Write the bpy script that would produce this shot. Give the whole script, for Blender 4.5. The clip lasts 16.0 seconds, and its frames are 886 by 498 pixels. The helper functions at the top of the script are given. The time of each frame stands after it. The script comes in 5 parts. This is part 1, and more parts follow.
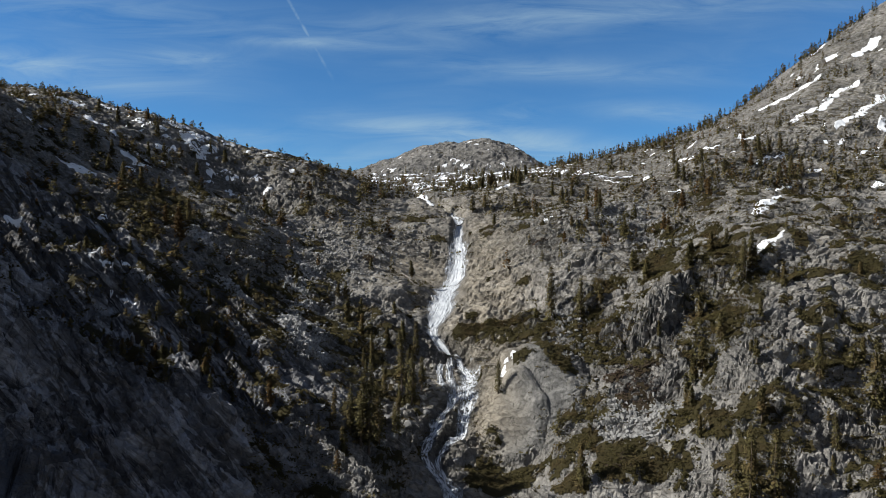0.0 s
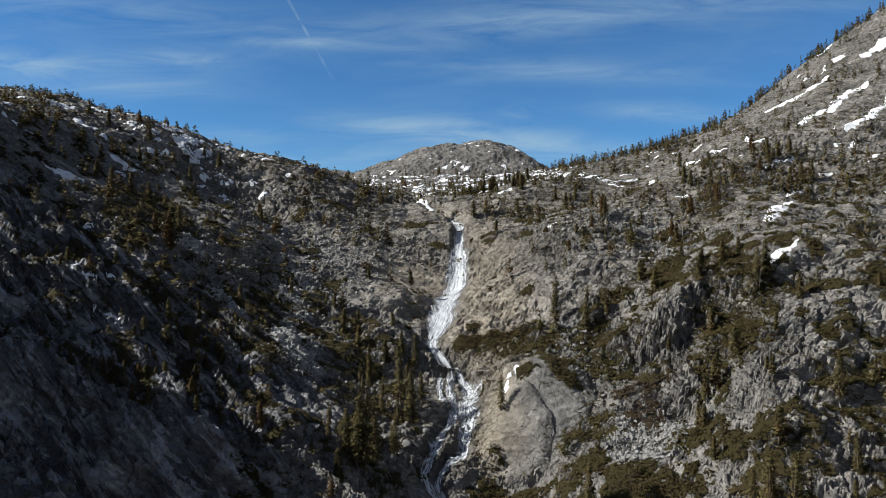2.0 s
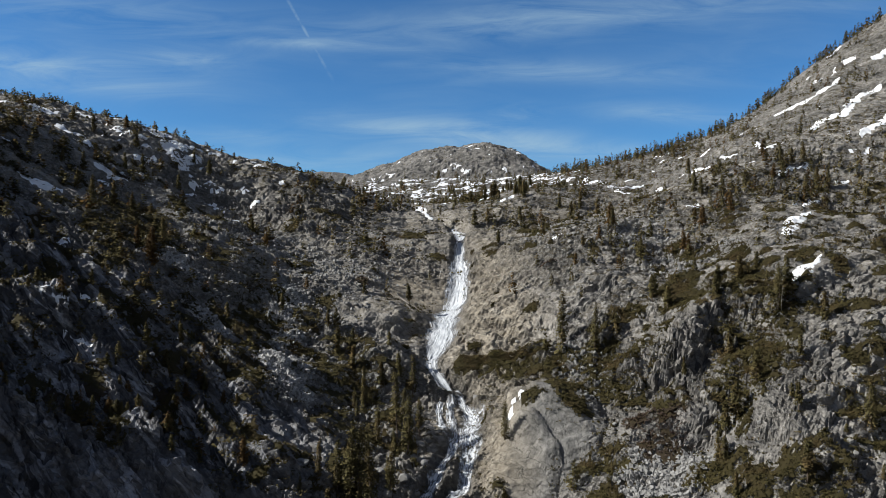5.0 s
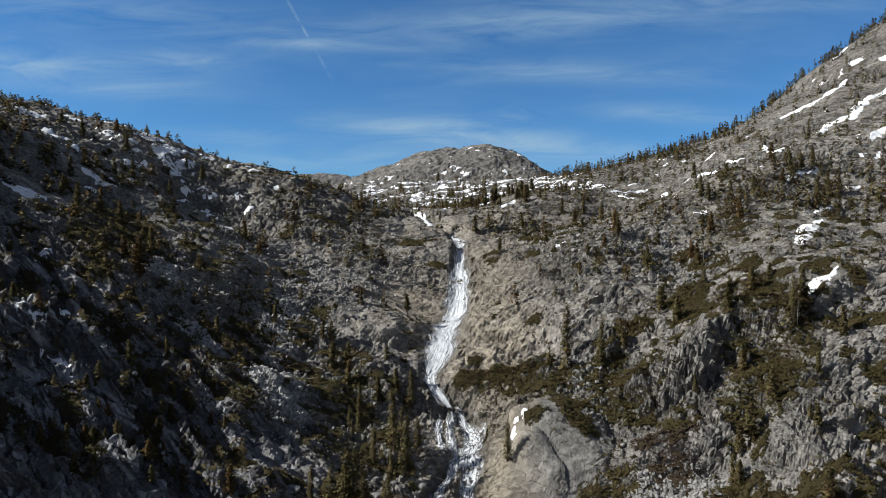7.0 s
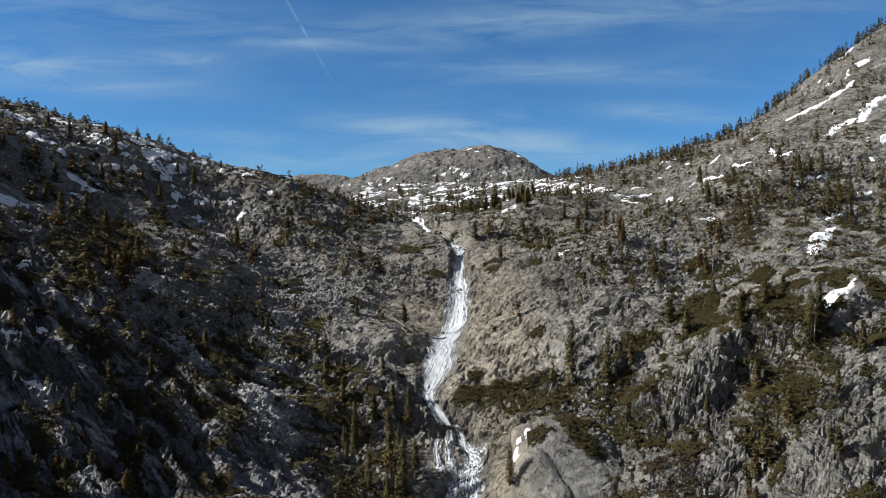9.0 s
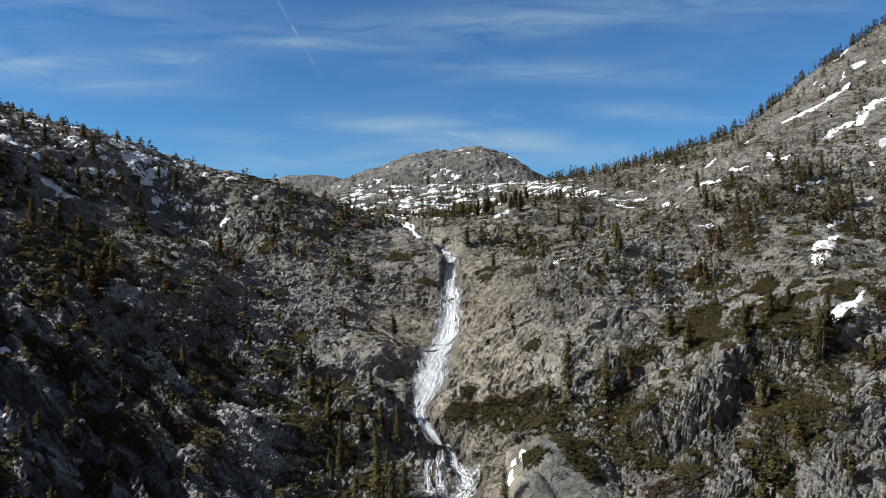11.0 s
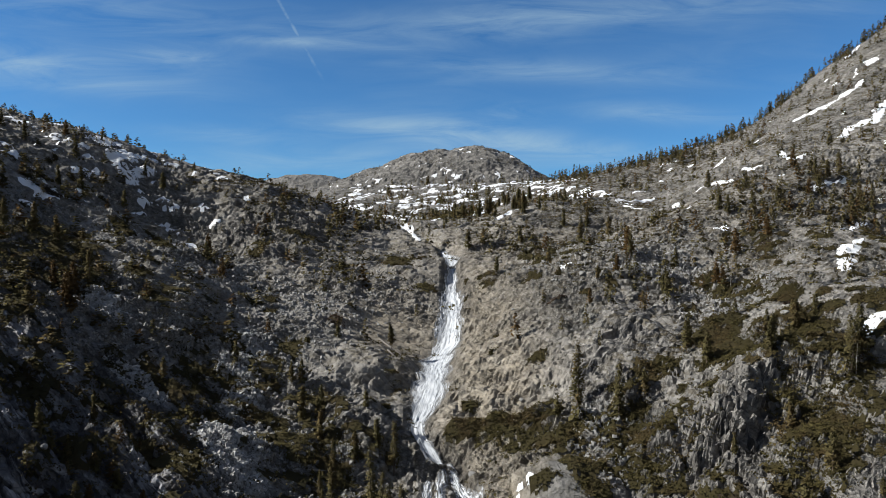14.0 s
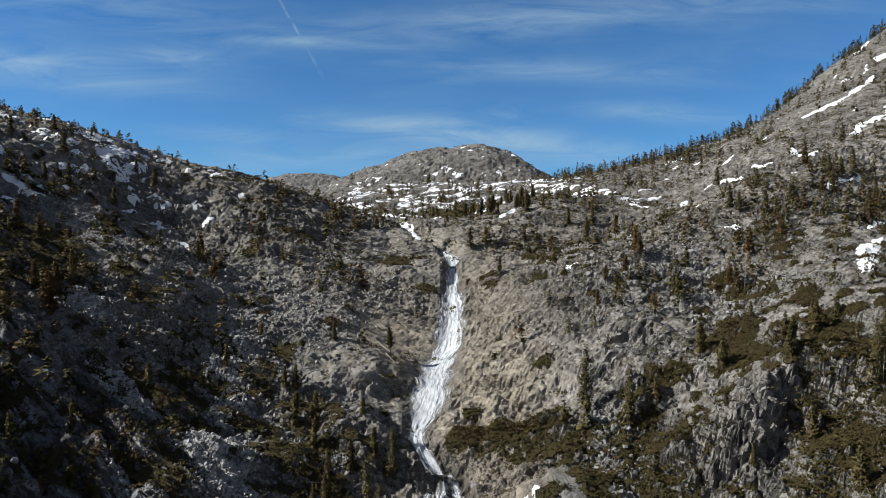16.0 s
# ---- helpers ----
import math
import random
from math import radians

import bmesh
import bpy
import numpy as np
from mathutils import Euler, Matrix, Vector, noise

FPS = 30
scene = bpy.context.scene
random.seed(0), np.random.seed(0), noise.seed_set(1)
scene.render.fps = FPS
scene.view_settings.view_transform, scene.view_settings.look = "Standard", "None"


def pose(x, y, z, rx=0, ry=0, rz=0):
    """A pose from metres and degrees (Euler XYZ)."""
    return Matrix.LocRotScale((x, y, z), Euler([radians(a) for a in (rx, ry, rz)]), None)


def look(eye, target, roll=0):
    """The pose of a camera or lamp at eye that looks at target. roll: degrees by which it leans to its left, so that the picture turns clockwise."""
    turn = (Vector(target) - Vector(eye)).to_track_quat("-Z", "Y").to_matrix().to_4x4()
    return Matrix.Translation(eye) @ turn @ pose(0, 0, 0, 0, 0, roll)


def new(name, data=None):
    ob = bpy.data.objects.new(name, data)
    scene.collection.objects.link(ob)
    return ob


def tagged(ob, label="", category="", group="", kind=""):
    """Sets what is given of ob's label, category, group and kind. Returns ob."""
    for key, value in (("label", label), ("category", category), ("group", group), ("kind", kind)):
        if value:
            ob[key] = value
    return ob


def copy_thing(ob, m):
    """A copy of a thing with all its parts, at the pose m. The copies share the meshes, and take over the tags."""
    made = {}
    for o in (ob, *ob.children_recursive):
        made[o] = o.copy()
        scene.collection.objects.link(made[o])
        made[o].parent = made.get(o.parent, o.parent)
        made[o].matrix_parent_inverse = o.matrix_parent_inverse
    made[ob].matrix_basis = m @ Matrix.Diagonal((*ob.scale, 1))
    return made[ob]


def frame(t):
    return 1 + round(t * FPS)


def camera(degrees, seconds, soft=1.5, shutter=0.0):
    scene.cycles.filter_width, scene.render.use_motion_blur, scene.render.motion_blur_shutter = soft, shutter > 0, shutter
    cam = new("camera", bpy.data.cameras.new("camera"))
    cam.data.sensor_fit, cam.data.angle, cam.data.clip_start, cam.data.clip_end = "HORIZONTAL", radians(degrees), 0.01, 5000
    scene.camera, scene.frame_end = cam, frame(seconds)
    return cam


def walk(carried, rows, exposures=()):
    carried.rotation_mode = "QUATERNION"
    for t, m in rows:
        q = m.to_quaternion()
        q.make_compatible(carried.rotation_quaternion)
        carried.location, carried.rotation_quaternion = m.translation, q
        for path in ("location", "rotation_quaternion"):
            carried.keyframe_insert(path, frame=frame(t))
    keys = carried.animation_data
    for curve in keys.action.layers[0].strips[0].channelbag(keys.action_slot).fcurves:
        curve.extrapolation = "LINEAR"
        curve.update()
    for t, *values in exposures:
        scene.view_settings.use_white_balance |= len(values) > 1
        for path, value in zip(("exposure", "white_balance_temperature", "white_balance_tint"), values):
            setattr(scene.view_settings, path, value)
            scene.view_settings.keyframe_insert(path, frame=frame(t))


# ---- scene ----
cam = camera(67.3, 16.0, soft=0.6)
METRES, EYE, TILT, LEAN, TURN = 100.0, 100.0, 0.0, 0.0, 0.0
ROWS = [
    (0.0, 0.0, 0.0, 0.0, -0.0, 0.0, 0.0),
    (0.5, 0.0002, 0.0304, 0.0076, 0.01, -0.0, 0.01),
    (1.0, 0.0004, 0.0605, 0.0185, 0.01, 0.01, 0.01),
    (1.5, 0.0003, 0.0906, 0.0297, 0.01, 0.02, 0.01),
    (2.0, 0.0002, 0.1204, 0.0404, 0.02, 0.03, 0.01),
    (2.5, 0.0001, 0.1502, 0.0513, 0.03, 0.04, 0.01),
    (3.0, -0.0002, 0.1799, 0.062, 0.03, 0.05, 0.01),
    (3.5, 0.0002, 0.2098, 0.0728, 0.03, 0.06, 0.02),
    (4.0, 0.0, 0.2394, 0.0835, 0.02, 0.06, 0.03),
    (6.5, 0.0017, 0.3877, 0.1363, -0.02, 0.11, 0.01),
    (7.0, 0.0017, 0.4174, 0.147, -0.02, 0.11, 0.02),
    (7.5, 0.0018, 0.4475, 0.1581, -0.01, 0.09, 0.02),
    (8.0, 0.0019, 0.4774, 0.1693, -0.02, 0.08, 0.02),
    (10.5, 0.0039, 0.6271, 0.2241, -0.62, 0.05, 0.04),
    (11.0, 0.0036, 0.6576, 0.2344, -0.87, 0.04, 0.04),
    (11.5, 0.0038, 0.6874, 0.2458, -0.9, 0.02, 0.04),
    (12.0, 0.0041, 0.7172, 0.2535, -0.9, 0.04, 0.04),
    (12.5, 0.0045, 0.7467, 0.2546, -0.89, 0.06, 0.04),
    (13.0, 0.0042, 0.7759, 0.2545, -0.89, 0.04, 0.03),
    (13.5, 0.0044, 0.8058, 0.2534, -0.87, 0.03, 0.02),
    (14.0, 0.005, 0.8359, 0.2524, -0.86, 0.02, 0.0),
    (14.5, 0.0055, 0.8663, 0.2516, -0.85, 0.01, -0.02),
    (15.0, 0.0054, 0.896, 0.2512, -0.83, -0.01, -0.04),
    (15.5, 0.006, 0.9261, 0.2514, -0.81, -0.02, -0.05),
    (16.0, 0.0063, 0.9561, 0.252, -0.79, -0.03, -0.06),
]
walk(cam, [(t, pose(0, 0, EYE, TILT, LEAN, TURN) @ pose(METRES * x, METRES * y, METRES * z, 90 + pitch, roll, yaw)) for t, x, y, z, yaw, pitch, roll in ROWS])
scene.view_settings.exposure = 0.65

# ---- sun and sky ----
SUN = Vector((-1.0, -0.14, 0.745)).normalized()          # the way to the sun
sun = new("sun", bpy.data.lights.new("sun", "SUN"))
sun.data.energy, sun.data.angle, sun.data.color = 5.0, radians(0.5), (0.95, 0.935, 0.875)
sun.matrix_world = look((-400, -100, 600), Vector((-400, -100, 600)) - SUN)


class Nodes:
    """Short hand for node trees."""

    def __init__(self, tree):
        self.tree = tree
        tree.nodes.clear()

    def add(self, kind, inputs=None, **props):
        node = self.tree.nodes.new(kind)
        for key, value in props.items():
            setattr(node, key, value)
        for key, value in (inputs or {}).items():
            if isinstance(value, bpy.types.NodeSocket):
                self.tree.links.new(value, node.inputs[key])
            else:
                node.inputs[key].default_value = value
        return node

    def maths(self, op, a, b=0.0, clamp=False):
        return self.add("ShaderNodeMath", {0: a, 1: b}, operation=op, use_clamp=clamp).outputs[0]

    def ramp(self, value, lo, hi, a=0.0, b=1.0):
        return self.add("ShaderNodeMapRange", {"Value": value, "From Min": lo, "From Max": hi, "To Min": a, "To Max": b}).outputs[0]

    def mix(self, fac, a, b):
        node = self.tree.nodes.new("ShaderNodeMix")
        node.data_type = "RGBA"
        for key, value in ((0, fac), (6, a), (7, b)):
            if isinstance(value, bpy.types.NodeSocket):
                self.tree.links.new(value, node.inputs[key])
            elif key == 0:
                node.inputs[key].default_value = value
            else:
                node.inputs[key].default_value = (*value, 1.0)
        return node.outputs[2]

    def noise(self, vector, scale, detail=4.0, rough=0.55, distort=0.0):
        return self.add("ShaderNodeTexNoise", {"Vector": vector, "Scale": scale, "Detail": detail, "Roughness": rough, "Distortion": distort}).outputs[0]

    def mapping(self, vector, loc=(0, 0, 0), rot=(0, 0, 0), scale=(1, 1, 1), kind="POINT"):
        return self.add("ShaderNodeMapping", {"Vector": vector, "Location": loc, "Rotation": rot, "Scale": scale}, vector_type=kind).outputs[0]


def sky():
    """A clear sky with thin cirrus, streaks of it over the valley, and an old contrail."""
    world = bpy.data.worlds.new("sky")
    scene.world = world
    world.use_nodes = True
    n = Nodes(world.node_tree)
    blue = n.add("ShaderNodeTexSky", sky_type="NISHITA", sun_disc=False, sun_elevation=math.asin(SUN.z),
                 sun_rotation=math.atan2(SUN.x, SUN.y), altitude=2200.0, air_density=1.15, dust_density=0.3, ozone_density=2.2).outputs[0]
    way = n.add("ShaderNodeTexCoord").outputs["Generated"]
    part = n.add("ShaderNodeSeparateXYZ", {0: way})
    ahead = n.maths("MAXIMUM", part.outputs[1], 0.02)
    u, v = n.maths("DIVIDE", part.outputs[0], ahead), n.maths("DIVIDE", part.outputs[2], ahead)
    flat = n.add("ShaderNodeCombineXYZ", {0: u, 1: v, 2: 0.0}).outputs[0]
    # wisps drawn out along the wind
    drawn = n.mapping(flat, rot=(0, 0, radians(6)), scale=(3.0, 17.0, 1.0))
    wisp = n.noise(drawn, 1.6, 7.0, 0.62, 0.9)
    soft = n.noise(n.mapping(flat, scale=(2.2, 6.0, 1.0)), 1.3, 3.0, 0.5)
    total = None
    # tangent across, tangent up, half length, half width, tilt in degrees, strength
    for cu, cv, length, width, tilt, force in (
            (-0.60, 0.275, 0.20, 0.028, -7, 0.75), (-0.385, 0.290, 0.06, 0.012, -6, 0.4), (-0.20, 0.309, 0.11, 0.008, -3, 0.35),
            (0.20, 0.350, 0.42, 0.030, 5, 0.45), (0.18, 0.268, 0.22, 0.018, -2, 0.4), (-0.06, 0.182, 0.14, 0.018, -4, 0.6),
            (0.15, 0.160, 0.17, 0.020, -7, 0.6), (0.118, 0.206, 0.035, 0.012, 0, 0.55), (0.35, 0.205, 0.12, 0.016, -3, 0.45),
            (-0.33, 0.172, 0.10, 0.012, -3, 0.35), (-0.05, 0.135, 0.35, 0.022, 0, 0.4), (-0.55, 0.36, 0.25, 0.025, -2, 0.3)):
        at = n.mapping(flat, loc=(cu, cv, 0), rot=(0, 0, radians(tilt)), scale=(length, width, 1), kind="TEXTURE")
        far = n.add("ShaderNodeVectorMath", {0: at, 1: at}, operation="DOT_PRODUCT").outputs["Value"]
        puff = n.maths("MULTIPLY", n.maths("EXPONENT", n.maths("MULTIPLY", far, -1.0)), force)
        total = puff if total is None else n.maths("ADD", total, puff)
    veil = n.maths("MULTIPLY", n.ramp(soft, 0.42, 0.75), 0.18)
    cloud = n.maths("MULTIPLY", n.maths("ADD", total, veil), n.ramp(wisp, 0.30, 0.72), clamp=True)
    # the contrail, a thin broken line that fades at its lower end
    at = n.mapping(flat, loc=(-0.205, 0.325, 0), rot=(0, 0, radians(-60.5)), scale=(0.062, 0.0026, 1), kind="TEXTURE")
    line = n.add("ShaderNodeSeparateXYZ", {0: n.mapping(at, loc=(0, 0, 0))})
    across = n.maths("EXPONENT", n.maths("MULTIPLY", n.maths("POWER", n.maths("ABSOLUTE", line.outputs[1]), 2.0), -1.0))
    along = n.maths("EXPONENT", n.maths("MULTIPLY", n.maths("POWER", n.maths("ABSOLUTE", line.outputs[0]), 4.0), -0.8))
    trail = n.maths("MULTIPLY", n.maths("MULTIPLY", across, along), n.ramp(n.noise(flat, 60.0, 3.0), 0.3, 0.65, 0.05, 0.35))
    white = n.add("ShaderNodeMix", {0: n.maths("MAXIMUM", cloud, trail, clamp=True)}, data_type="RGBA")
    deep = n.add("ShaderNodeMix", {0: 1.0}, data_type="RGBA", blend_type="MULTIPLY")
    n.tree.links.new(blue, deep.inputs[6])
    deep.inputs[7].default_value = (0.47, 0.93, 1.30, 1)
    # thin milky cloud over the unseen sky, added to whiten the fill light
    fill_milk = n.maths("MULTIPLY", n.ramp(part.outputs[1], 0.55, 0.1), n.ramp(n.noise(n.mapping(way, scale=(1.5, 1.5, 4.0)), 2.0, 5.0), 0.3, 0.6, 0.45, 0.85))
    pale = n.add("ShaderNodeMix", {0: fill_milk}, data_type="RGBA")
    n.tree.links.new(deep.outputs[2], pale.inputs[6])
    pale.inputs[7].default_value = (1.7, 1.75, 1.9, 1)
    n.tree.links.new(pale.outputs[2], white.inputs[6])
    white.inputs[7].default_value = (4.8, 6.7, 7.9, 1)
    n.add("ShaderNodeOutputWorld", {0: n.add("ShaderNodeBackground", {"Color": white.outputs[2], "Strength": 0.055}).outputs[0]})


sky()


# ---- materials ----
def material(name):
    mat = bpy.data.materials.new(name)
    mat.use_nodes = True
    n = Nodes(mat.node_tree)
    return mat, n


def finish(n, colour, rough, bump=None, **inputs):
    values = {"Base Color": colour, "Roughness": rough, **inputs}
    if bump is not None:
        values["Normal"] = bump
    n.add("ShaderNodeOutputMaterial", {0: n.add("ShaderNodeBsdfPrincipled", values).outputs[0]})


def granite():
    mat, n = material("granite")
    at = n.add("ShaderNodeTexCoord").outputs["Object"]

    def mark(name):
        return n.add("ShaderNodeAttribute", attribute_name=name).outputs["Fac"]

    def scaled(value, by):
        return n.maths("MULTIPLY", value, by, clamp=True)

    warm, wet, grass, dip_shade, cliff_shade, slab, rubble = (mark(name) for name in ("warm", "wet", "turf", "dip_shade", "cliff_shade", "slab", "rubble"))
    massive = n.ramp(slab, 0.0, 1.0, 1.0, 0.15)                 # little of what breaks the rock shows on the bare slabs
    broad = n.noise(at, 0.045, 5.0, 0.6)
    middle = n.noise(at, 0.30, 6.0, 0.62, 0.4)
    fine = n.noise(at, 1.9, 4.0, 0.6)
    sway = n.add("ShaderNodeVectorMath", {0: n.add("ShaderNodeTexNoise", {"Vector": at, "Scale": 0.5, "Detail": 2.0}).outputs[1], 1: (0.4, 0.4, 0.4)}, operation="MULTIPLY").outputs[0]
    bent = n.add("ShaderNodeVectorMath", {0: at, 1: sway}, operation="ADD").outputs[0]

    def fissure(rot, scale, size, width):
        """Thin dark lines where a stretched noise crosses its middle."""
        v = n.noise(n.mapping(at, rot=rot, scale=scale, kind="TEXTURE"), size, 3.0, 0.55, 0.4)
        return n.ramp(n.maths("ABSOLUTE", n.maths("SUBTRACT", v, 0.5)), 0.0, width)

    def broken(rot, scale, size, open_width):
        """Broken faces: a flat plane in each cell that leans its own way, its tone, and how far the next joint is."""
        vector = n.mapping(bent, rot=rot, scale=scale, kind="TEXTURE")
        cell = n.add("ShaderNodeTexVoronoi", {"Vector": vector, "Scale": size})
        off = n.add("ShaderNodeVectorMath", {0: vector, 1: cell.outputs["Position"]}, operation="SUBTRACT").outputs[0]
        lean = n.add("ShaderNodeVectorMath", {0: cell.outputs["Color"], 1: (0.5, 0.5, 0.5)}, operation="SUBTRACT").outputs[0]
        plane = n.add("ShaderNodeVectorMath", {0: off, 1: lean}, operation="DOT_PRODUCT").outputs["Value"]
        gap = n.add("ShaderNodeTexVoronoi", {"Vector": vector, "Scale": size}, feature="DISTANCE_TO_EDGE").outputs["Distance"]
        return plane, n.add("ShaderNodeSeparateColor", {0: cell.outputs["Color"]}).outputs[0], n.ramp(gap, 0.0, open_width)

    # grey rock, tan where the sun-bleached headwall is bare
    grey = n.mix(n.ramp(middle, 0.34, 0.66), (0.131, 0.122, 0.113), (0.260, 0.243, 0.224))
    grey = n.mix(n.ramp(broad, 0.35, 0.68, 0.0, 0.5), grey, (0.178, 0.169, 0.156))
    tan = n.mix(n.ramp(middle, 0.36, 0.64), (0.215, 0.182, 0.138), (0.350, 0.308, 0.245))
    rock = n.mix(scaled(warm, n.ramp(n.noise(at, 0.12, 4.0, 0.6), 0.28, 0.50)), grey, tan)
    streak = n.noise(n.mapping(at, rot=(0.15, 0.1, 0), scale=(1.0, 1.0, 0.22)), 0.55, 4.0, 0.6)
    rock = n.mix(n.ramp(streak, 0.58, 0.74, 0.0, 0.4), rock, (0.115, 0.110, 0.104))
    # blocks of two sizes, and loose rubble
    large = broken((0.1, -0.4, 0.5), (1.6, 1.2, 0.9), 0.24, 0.05)
    small = broken((0.3, 0.6, 0.2), (1.9, 1.2, 0.8), 0.62, 0.11)
    loose = broken((0.5, 0.3, 0.9), (1.4, 1.1, 0.8), 1.15, 0.16)
    for (_, tone, _), force in ((large, massive), (small, massive), (loose, rubble)):
        rock = n.mix(scaled(force, n.ramp(tone, 0.62, 1.0, 0.0, 0.38)), rock, (0.098, 0.094, 0.090))
        rock = n.mix(scaled(force, n.ramp(tone, 0.46, 0.0, 0.0, 0.45)), rock, (0.355, 0.340, 0.315))
    rock = n.mix(scaled(warm, 0.5), rock, tan)
    rock = n.mix(n.ramp(fine, 0.50, 0.66, 0.0, 0.18), rock, (0.12, 0.115, 0.108))
    for (_, _, gap), depth, force in ((large, 0.22, massive), (small, 0.10, massive), (loose, 0.55, rubble)):
        rock = n.mix(scaled(force, n.ramp(gap, 0.0, 1.0, depth, 0.0)), rock, (0.060, 0.056, 0.052))
    # plates that dip across the wall; its bluish shade is painted into their colour
    rock = n.mix(n.maths("MULTIPLY", dip_shade, 0.70), rock, (0.068, 0.071, 0.085))
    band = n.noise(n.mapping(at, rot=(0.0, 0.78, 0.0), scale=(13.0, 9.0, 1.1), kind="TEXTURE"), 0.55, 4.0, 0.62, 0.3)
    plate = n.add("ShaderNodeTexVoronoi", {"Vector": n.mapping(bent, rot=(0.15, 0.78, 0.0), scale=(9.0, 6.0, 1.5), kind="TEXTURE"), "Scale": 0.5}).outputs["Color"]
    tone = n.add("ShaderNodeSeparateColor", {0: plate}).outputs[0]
    rock = n.mix(scaled(n.ramp(tone, 0.64, 0.92, 0.0, 0.75), dip_shade), rock, (0.26, 0.265, 0.29))
    rock = n.mix(scaled(n.ramp(tone, 0.50, 0.10, 0.0, 0.7), dip_shade), rock, (0.036, 0.037, 0.043))
    force = n.ramp(dip_shade, 0.0, 1.0, 0.08, 1.0)
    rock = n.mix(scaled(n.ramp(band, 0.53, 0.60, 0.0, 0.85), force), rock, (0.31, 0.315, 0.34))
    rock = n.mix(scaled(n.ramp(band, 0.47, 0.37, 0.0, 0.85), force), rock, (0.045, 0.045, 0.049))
    # noise-shaped dark bands: the shade of the cliffs and clefts, painted into the colour
    cleft_shade = n.noise(n.mapping(at, rot=(0.0, 0.25, 0.0), scale=(1.1, 1.0, 3.0), kind="TEXTURE"), 0.45, 4.0, 0.6, 0.4)
    rock = n.mix(scaled(n.ramp(cleft_shade, 0.50, 0.40, 0.0, 0.9), cliff_shade), rock, (0.038, 0.037, 0.038))
    # bare slabs, streaked where water runs
    smooth = n.mix(n.ramp(n.noise(at, 0.22, 4.0, 0.6), 0.38, 0.62), (0.150, 0.147, 0.142), (0.225, 0.218, 0.208))
    stain = n.noise(n.mapping(at, scale=(1.0, 1.0, 7.0), kind="TEXTURE"), 0.8, 4.0, 0.65)
    smooth = n.mix(n.ramp(stain, 0.46, 0.60, 0.0, 0.65), smooth, (0.082, 0.080, 0.078))
    smooth = n.mix(n.ramp(warm, 0.25, 0.8, 0.0, 0.9), smooth, tan)
    rock = n.mix(n.maths("MULTIPLY", slab, 0.85), rock, smooth)
    # long joints, and seams across the tan rock
    joints = n.maths("MINIMUM", fissure((0.4, 1.2, 0.3), (1.8, 1.4, 1.0), 0.08, 0.008), fissure((0.2, 0.75, 0.3), (3.0, 1.0, 0.7), 0.13, 0.008))
    rock = n.mix(scaled(n.ramp(joints, 0.0, 1.0, 0.4, 0.0), n.ramp(dip_shade, 0.0, 1.0, 1.0, 0.4)), rock, (0.055, 0.051, 0.048))
    seam = fissure((0.25, 0.18, 0.1), (7.0, 3.0, 0.9), 0.26, 0.022)
    rock = n.mix(scaled(n.ramp(seam, 0.0, 1.0, 0.55, 0.0), n.ramp(warm, 0.15, 0.6)), rock, (0.075, 0.066, 0.056))
    # turf and wet rock
    rock = n.mix(scaled(n.maths("MULTIPLY", grass, n.ramp(warm, 0.1, 0.8, 1.0, 0.25)), n.ramp(n.noise(n.mapping(at, scale=(1.5, 1.5, 0.7), kind="TEXTURE"), 0.42, 4.0, 0.65), 0.50, 0.56)), rock, (0.070, 0.056, 0.032))
    rock = n.mix(n.maths("MULTIPLY", wet, n.ramp(middle, 0.3, 0.6, 0.55, 0.95)), rock, (0.05, 0.046, 0.042))
    high = n.maths("ADD", n.maths("MULTIPLY", joints, 0.35), n.maths("ADD", n.maths("MULTIPLY", middle, 0.5), n.maths("MULTIPLY", fine, 0.15)))
    for (plane, _, gap), tilt, groove, force in ((large, 1.3, 0.15, massive), (small, 1.5, 0.10, massive), (loose, 1.8, 0.25, rubble)):
        high = n.maths("ADD", high, n.maths("MULTIPLY", n.maths("ADD", n.maths("MULTIPLY", plane, tilt), n.maths("MULTIPLY", gap, groove)), force))
    bump = n.add("ShaderNodeBump", {"Height": high, "Strength": 0.9, "Distance": 0.8}).outputs[0]
    finish(n, rock, n.ramp(wet, 0.0, 1.0, 0.86, 0.45), bump, **{"Specular IOR Level": 0.25})
    return mat


def stone(name, dark, light):
    """Loose blocks, each with its own tone."""
    mat, n = material(name)
    at = n.add("ShaderNodeTexCoord").outputs["Object"]
    one = n.add("ShaderNodeNewGeometry").outputs["Random Per Island"]
    body = n.mix(n.maths("ADD", n.maths("MULTIPLY", one, 0.65), n.maths("MULTIPLY", n.noise(at, 1.1, 5.0, 0.65), 0.4), clamp=True), dark, light)
    body = n.mix(n.ramp(n.noise(at, 2.3, 4.0, 0.7), 0.55, 0.72, 0.0, 0.6), body, (0.10, 0.098, 0.092))
    bump = n.add("ShaderNodeBump", {"Height": n.noise(at, 2.5, 5.0, 0.7), "Strength": 0.7, "Distance": 0.3}).outputs[0]
    finish(n, body, 0.85, bump, **{"Specular IOR Level": 0.25})
    return mat


